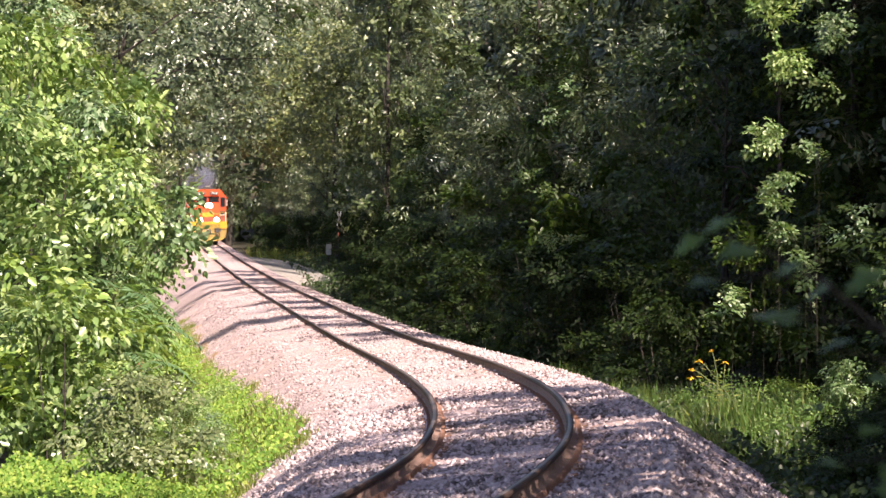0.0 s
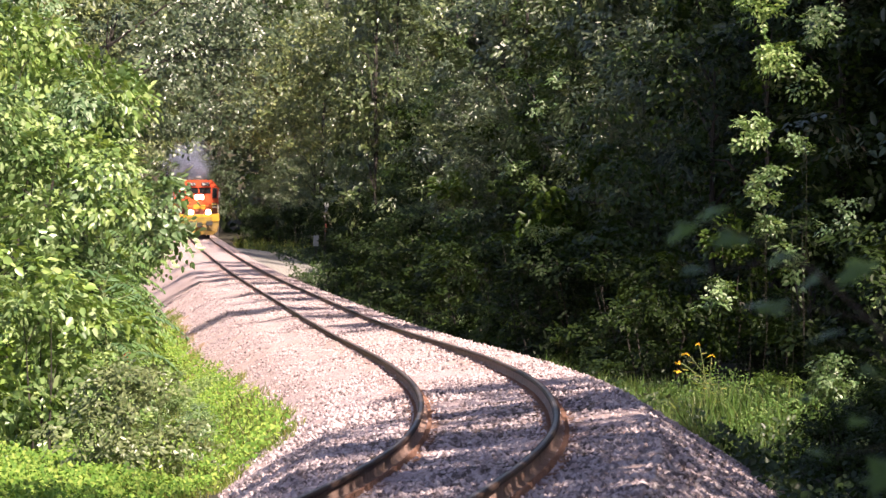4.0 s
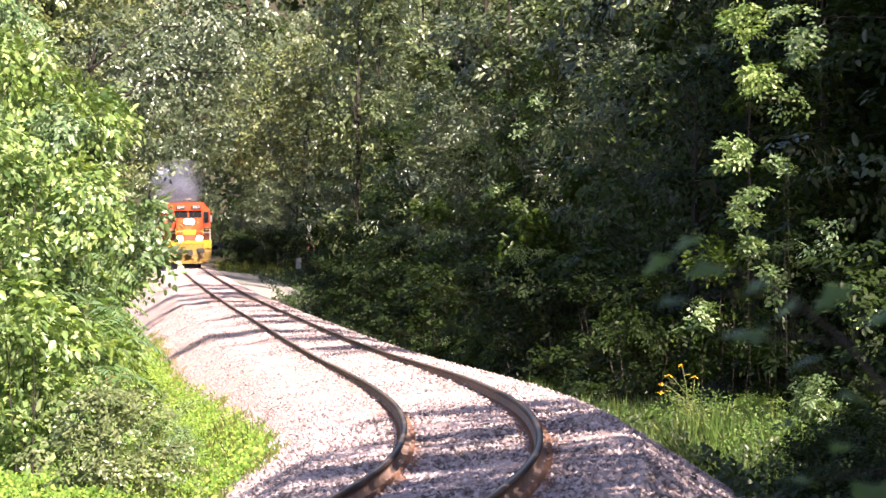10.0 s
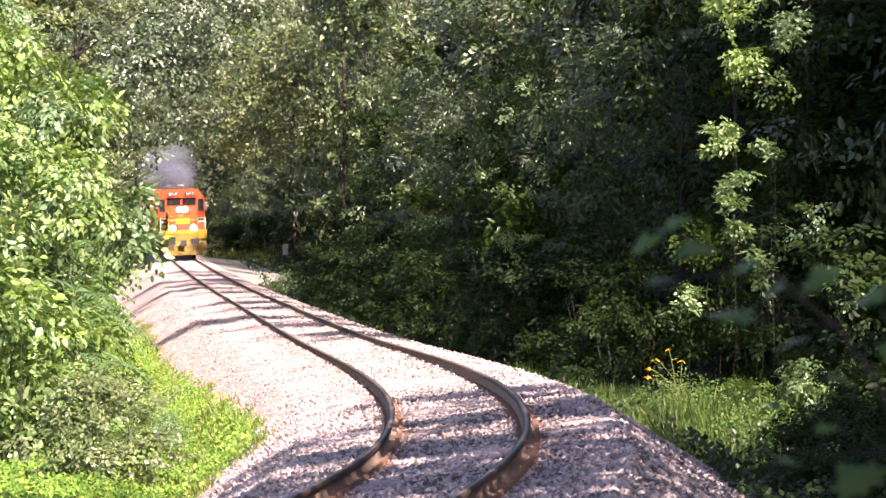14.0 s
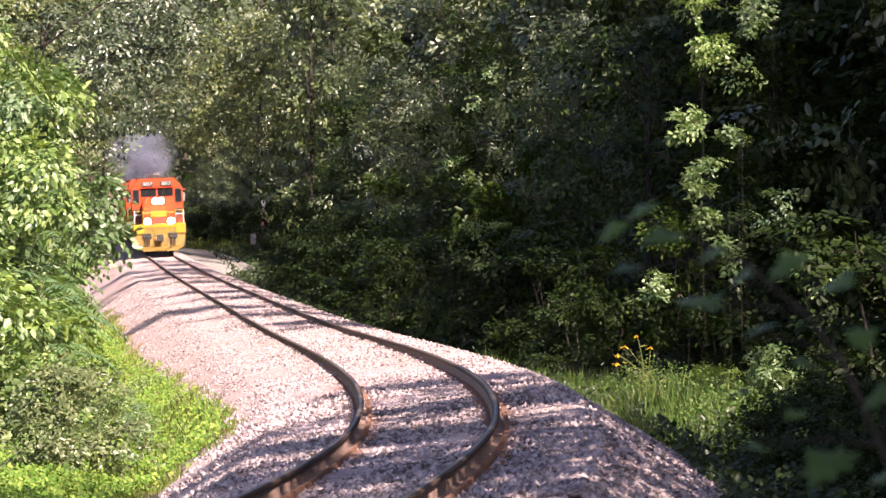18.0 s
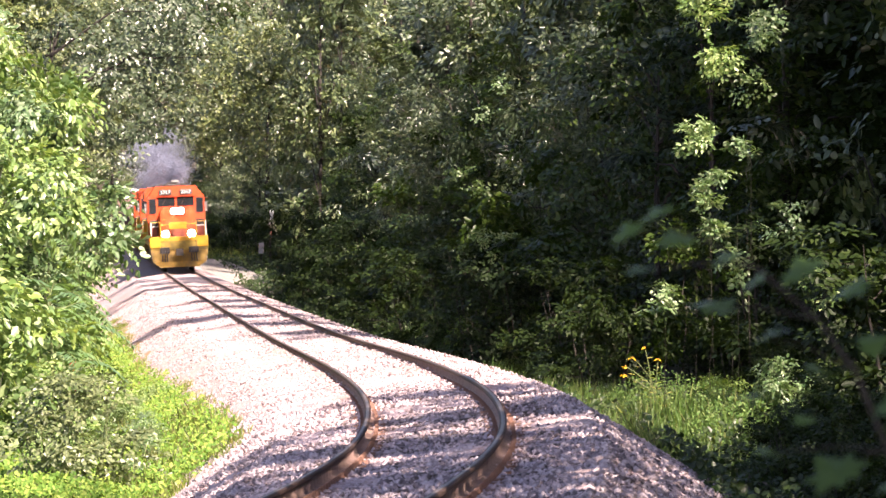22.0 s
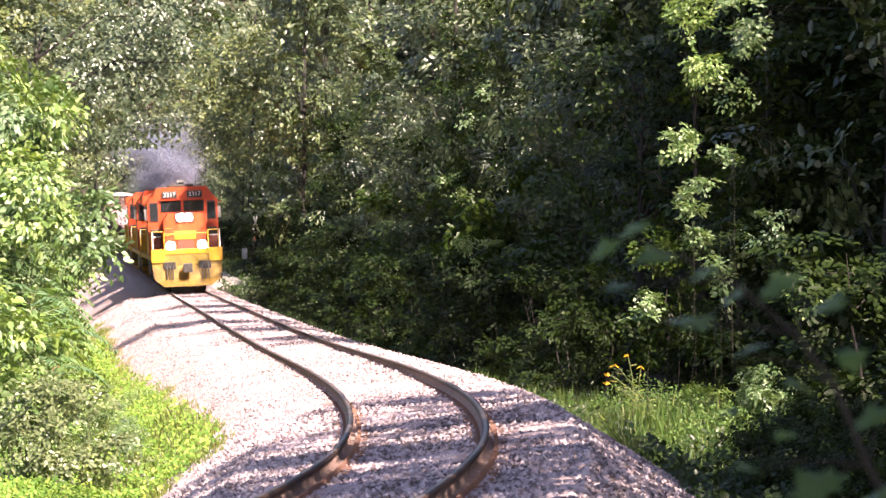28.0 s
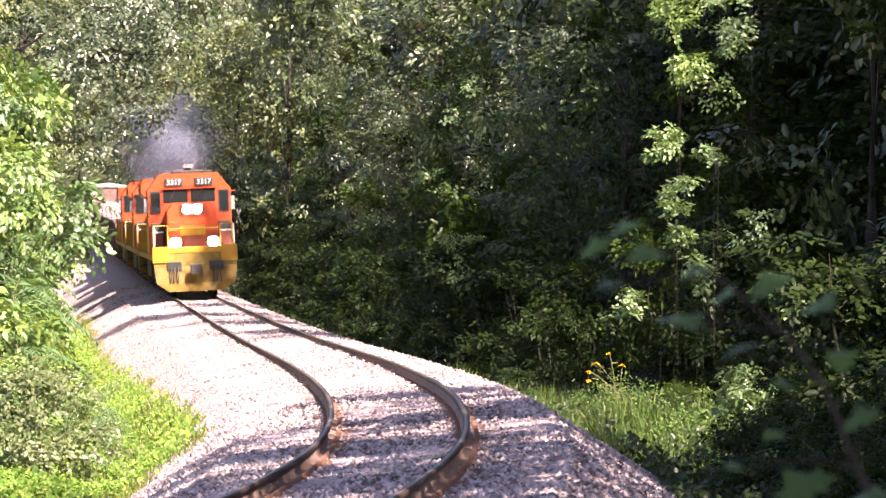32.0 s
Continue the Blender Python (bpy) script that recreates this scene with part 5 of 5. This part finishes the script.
        part("mirror", boxes((6.95, 7.05, y * 1.60 - 0.07, y * 1.60 + 0.07, 3.0, 3.5), bevel=0.01), STEEL, ob)
        part("sunshade", boxes((4.9, 6.9, y * 1.62 - 0.1, y * 1.62 + 0.1, 3.68, 3.72)), ORANGE, ob)
    part("cab_visor", boxes((7.2, 7.34, -1.0, 1.0, 3.83, 3.87)), ORANGE, ob)
    # short nose
    nose = [(-0.9, 1.45), (0.9, 1.45), (0.9, 3.02), (0.72, 3.26), (-0.72, 3.26), (-0.9, 3.02)]
    part("nose", prism(nose, 7.2, 9.05), ORANGE, ob, "orange short nose")
    part("nose_panel", boxes((9.05, 9.07, -0.88, 0.88, 1.47, 2.5), bevel=0.005), SHADED_ORANGE, ob, "lower face of the nose, its orange darkened for shade")
    part("nose_door", boxes((9.07, 9.1, -0.34, 0.34, 1.55, 2.42), bevel=0.01), DARKRED, ob)
    part("nose_emblem", boxes((9.1, 9.12, -0.46, 0.46, 2.12, 2.48), bevel=0.004), YELLOW, ob)
    for y in (-1, 1):
        y0, y1 = sorted((y * 1.02, y * 1.46))
        part("equipment_box", boxes((7.3, 7.9, y0, y1, 1.46, 2.6), bevel=0.03), BLACK, ob)
        part("box_door", boxes((7.9, 7.915, y0 + 0.04, y1 - 0.04, 1.62, 2.22), bevel=0.004), DARKRED, ob)
        part("box_stripe", boxes((7.915, 7.925, y0, y1, 2.24, 2.29)), WHITE, ob)
    for y in (-0.5, 0.5):
        part("wiper", rod([(7.25, y, 3.80), (7.25, y - 0.22, 3.42)], 0.014, 5), BLACK, ob)
    for y in (-1.265, 1.265):
        part("window_frame", boxes((7.2, 7.235, y - 0.20, y - 0.17, 2.94, 3.76), (7.2, 7.235, y + 0.17, y + 0.20, 2.94, 3.76), (7.2, 7.235, y - 0.17, y + 0.17, 3.73, 3.76), (7.2, 7.235, y - 0.17, y + 0.17, 2.94, 2.97)), BLACK, ob, "black rubber frame of the side window")
    for k in range(4):
        part("grab_iron", rod([(9.07, -0.62, 1.72 + 0.3 * k), (9.15, -0.62, 1.72 + 0.3 * k), (9.15, -0.86, 1.72 + 0.3 * k), (9.07, -0.86, 1.72 + 0.3 * k)], 0.014, 5), YELLOW, ob)
    for y in (-0.1, 0.02, 0.14):
        bm = bmesh.new()
        bmesh.ops.create_cone(bm, cap_ends=True, segments=12, radius1=0.075, radius2=0.03, depth=0.36, matrix=Matrix.Translation((6.62, y, 4.66)) @ Matrix.Rotation(-math.pi / 2, 4, "Y"))
        part("horn_trumpet", bm, STEEL, ob)
    part("aerial", rod([(5.4, 0.7, 4.4), (5.4, 0.7, 4.95)], 0.012, 5), BLACK, ob)
    part("roof_edge_rail", rod([(7.15, -0.9, 4.46), (7.15, 0.9, 4.46)], 0.02, 6), BLACK, ob)
    # lights
    bm = bmesh.new()
    box(bm, 9.02, 9.12, -0.4, 0.4, 2.86, 3.28, 0.03)
    hl = part("headlight_housing", bm, BLACK, ob)
    for y in (-0.175, 0.175):
        bm = bmesh.new()
        disc(bm, (9.14, y, 3.07), 0.165, 0.05)
        part("headlight", bm, HEADLIGHT if lit else STEEL, hl, "bright twin headlight" if lit else "unlit headlight")
    for y in (-0.68, 0.68):
        part("ditch_light_housing", boxes((9.72, 9.9, y - 0.22, y + 0.22, 1.64, 2.08), bevel=0.03), BLACK, ob)
        bm = bmesh.new()
        disc(bm, (9.92, y, 1.86), 0.19, 0.05)
        part("ditch_light", bm, HEADLIGHT if lit else STEEL, ob, "bright ditch light" if lit else "unlit ditch light")
    # handrails
    for y in (-1.44, 1.44):
        rail_posts(ob, [9.9, 8.6, 7.4], y, 1.45, 2.5, YELLOW)
        rail_posts(ob, [4.4, 2.6, 0.8, -1.0, -2.8, -4.6, -6.4, -8.2, -9.9], y, 1.45, 2.5, YELLOW)
        part("grab_rail", rod([(9.96, y, 0.6), (9.96, y, 2.5)], 0.025), WHITE, ob)
    for s in (9.92, -9.92):
        part("end_rail", rod([(s, -1.44, 2.5), (s, -0.95, 2.5), (s, -0.9, 2.38), (s, 0.9, 2.38), (s, 0.95, 2.5), (s, 1.44, 2.5)], 0.024), YELLOW, ob)
        for y in (-0.95, 0.95):
            part("handrail_post", rod([(s, y, 1.45), (s, y, 2.5)], 0.024), YELLOW, ob)
    for child in ob.children:
        if not child.name.startswith("truck"):
            child.location.z += 0.13
    return ob


def stone_heap(name, x0, x1, y0, y1, z0, rise, n, seed, parent):
    r = np.random.default_rng(seed)
    x, y = r.uniform(x0, x1, n), r.uniform(y0, y1, n)
    hump = np.abs(np.sin((x - x0) * 1.15)) * 0.5 + 0.5
    z = z0 + rise * hump * (1 - ((y - (y0 + y1) / 2) / ((y1 - y0) / 2)) ** 2) + r.uniform(-0.1, 0.05, n)
    s = r.uniform(0.08, 0.19, n)
    v = (octa[None] + r.normal(0, 0.25, (n, 5, 3))) * s[:, None, None] + np.stack([x, y, z], 1)[:, None]
    ob = new(name, fast_mesh(name, v.reshape(-1, 3), (octf[None] + 5 * np.arange(n)[:, None, None]).reshape(-1, 3), LOAD))
    ob.parent = parent
    return tagged(ob, "heaped pale pink stone load", kind="stuff")


def gondola(seed):
    ob = thing("gondola_car", "faded maroon gondola car heaped with pale stone", "rail car", "cars of the train")
    body = boxes((-7.6, 7.6, -1.52, -1.44, 1.1, 2.5), (-7.6, 7.6, 1.44, 1.52, 1.1, 2.5), (-7.6, -7.5, -1.44, 1.44, 1.1, 2.5), (7.5, 7.6, -1.44, 1.44, 1.1, 2.5), (-7.5, 7.5, -1.44, 1.44, 1.0, 1.12))
    part("body", body, GONDOLA, ob)
    for y in (-1.54, 1.54):
        part("top_rail", boxes((-7.65, 7.65, y - 0.06, y + 0.06, 2.42, 2.54), bevel=0.01), GONDOLA, ob)
        for k in range(13):
            x = -7.2 + 1.2 * k
            part("side_rib", boxes((x - 0.07, x + 0.07, y - 0.05, y + 0.05, 1.1, 2.42), bevel=0.01), GONDOLA, ob)
    stone_heap("load", -7.3, 7.3, -1.35, 1.35, 2.2, 0.8, 800, seed, ob)
    truck(ob, 5.4, 2, r=0.42)
    truck(ob, -5.4, 2, r=0.42)
    for s in (-1, 1):
        a, b = sorted((s * 7.6, s * 8.2))
        part("coupler", boxes((a, b, -0.13, 0.13, 0.78, 1.02), bevel=0.03), UNDER, ob)
    return ob


def boxcar():
    ob = thing("boxcar", "faded brown boxcar with a bright galvanised roof", "rail car", "cars of the train")
    part("body", boxes((-7.6, 7.6, -1.5, 1.5, 1.1, 4.35), bevel=0.03), BOXCAR, ob)
    part("roof", prism([(-1.58, 4.32), (1.58, 4.32), (1.58, 4.42), (0, 4.66), (-1.58, 4.42)], -7.75, 7.75), ROOFING, ob, "bright galvanised roof")
    for y in (-1.52, 1.52):
        for k in range(10):
            x = -7.2 + 1.6 * k
            part("side_rib", boxes((x - 0.05, x + 0.05, y - 0.04, y + 0.04, 1.15, 4.28)), BOXCAR, ob)
        part("door", boxes((-1.5, 1.5, y - 0.05, y + 0.05, 1.15, 4.2), bevel=0.01), BOXCAR, ob)
    truck(ob, 5.4, 2, r=0.42)
    truck(ob, -5.4, 2, r=0.42)
    for s in (-1, 1):
        a, b = sorted((s * 7.6, s * 8.2))
        part("coupler", boxes((a, b, -0.13, 0.13, 0.78, 1.02), bevel=0.03), UNDER, ob)
    return ob


TRAIN = []          # (car, metres of its centre behind the train's front, half its bogie distance)
lead = locomotive("orange and yellow diesel locomotive with bright headlights leading the train", True)
second = locomotive("orange and yellow diesel locomotive coupled behind the leading one", False)
third = copy_thing(second, Matrix())
for k, l in enumerate((lead, second, third)):
    TRAIN.append((l, 10.42 + 21.25 * k, 6.4))
back = 10.42 + 21.25 * 2 + 10.7
g = gondola(5)
b = boxcar()
for k in range(9):
    car = (g if k == 0 else copy_thing(g, Matrix())) if k < 6 else (b if k == 6 else copy_thing(b, Matrix()))
    TRAIN.append((car, back + 8.2 + 16.4 * k, 5.4))


def smoke_plume(seed, n, rise, spread, flecks, drift):
    """Puffs of fine flecks, thick over the stack and thinner as they rise."""
    r = np.random.default_rng(seed)
    ob = thing("smoke_plume", "thin blue-grey diesel exhaust smoke over the locomotive", "smoke")
    for k in range(n):
        h = ((k + 0.5) / n) ** 0.9
        count = int(flecks * (1.15 - 0.75 * h))
        at = np.array([drift * h * rise + r.uniform(-0.4, 0.4), r.uniform(-0.8, 0.8) * (0.25 + h) * spread, 4.55 + rise * h])
        size = (0.35 + spread * (0.55 + 0.45 * h)) * np.array([1.1, 0.85, 0.55])
        p = at + r.normal(0, 0.55, (count, 3)) * size
        p += 0.22 * spread * np.stack([np.sin(2.1 * p[:, 2] + k), np.sin(2.7 * p[:, 2] + 1.7 * p[:, 0]), np.sin(2.3 * p[:, 1] + k)], 1)
        p[:, 2] = np.maximum(p[:, 2], 4.5 + 0.1 * r.random(count))
        e = r.normal(0, 0.016, (count, 3, 3))
        ob2 = new("smoke_puff", fast_mesh("smoke_puff", (p[:, None] + e).reshape(-1, 3), np.arange(3 * count).reshape(-1, 3), SMOKE))
        ob2.parent = ob
    return ob


PLUMES = [(smoke_plume(3, 6, 1.8, 0.42, 4500, -0.5), (10.0, 10.0, 10.0)), (smoke_plume(8, 7, 2.9, 1.3, 30000, -0.5), (62.0, 46.0, 27.0))]

# ---- how things go ----


def front(t):
    return 283.0 - 4.3 * t - 0.0336 * t * t


def car_pose(u, half):
    a, b = Vector(on_track(u - half)), Vector(on_track(u + half))
    x = (a - b).normalized()
    side = Vector(on_track(u, -1.0)) - Vector(on_track(u))
    z = x.cross(side).normalized()
    if z.z < 0:
        z = -z
    return Matrix.Translation((a + b) / 2) @ Matrix((x, z.cross(x), z)).transposed().to_4x4()


# sway of the near branch: seconds, metres right, metres up, degrees
SWAY = [(0, 0, 0, 0), (3.5, 0, 0, 1), (6, 0.01, 0, 0), (9, 0.01, 0.0, -1), (14, 0, 0, 0), (19, 0, 0, 0), (22, 0, 0.01, 1), (25.5, 0, 0, 0), (27.8, 0, 0, 0), (28.5, 0, 0, 0), (29.0, 0.02, 0.0, 0), (29.5, 0.06, 0.02, 1), (30, 0.27, 0.12, 6), (30.5, 0.32, 0.12, 7), (31, 0.09, 0.02, 2), (31.5, 0.0, 0.0, 0), (32, 0.02, 0.0, 0)]


def motions():
    walk(branch, [(t, Matrix.Translation(ROOT + 0.61 * Vector((a, 0, b))) @ pose(0, 0, 0, 0, c, 0)) for t, a, b, c in SWAY])
    for car, behind, half in TRAIN:
        walk(car, [(t, car_pose(front(t) + behind, half)) for t in range(0, 33)])
    for plume, behind in PLUMES:
        walk(plume, [(t, car_pose(front(t) + float(np.interp(t, [0, 15, 28], behind)), 6.0) @ pose(0, 0, 0, 0, 0, 14 * math.sin(t * 0.7))) for t in range(0, 33)])


motions()
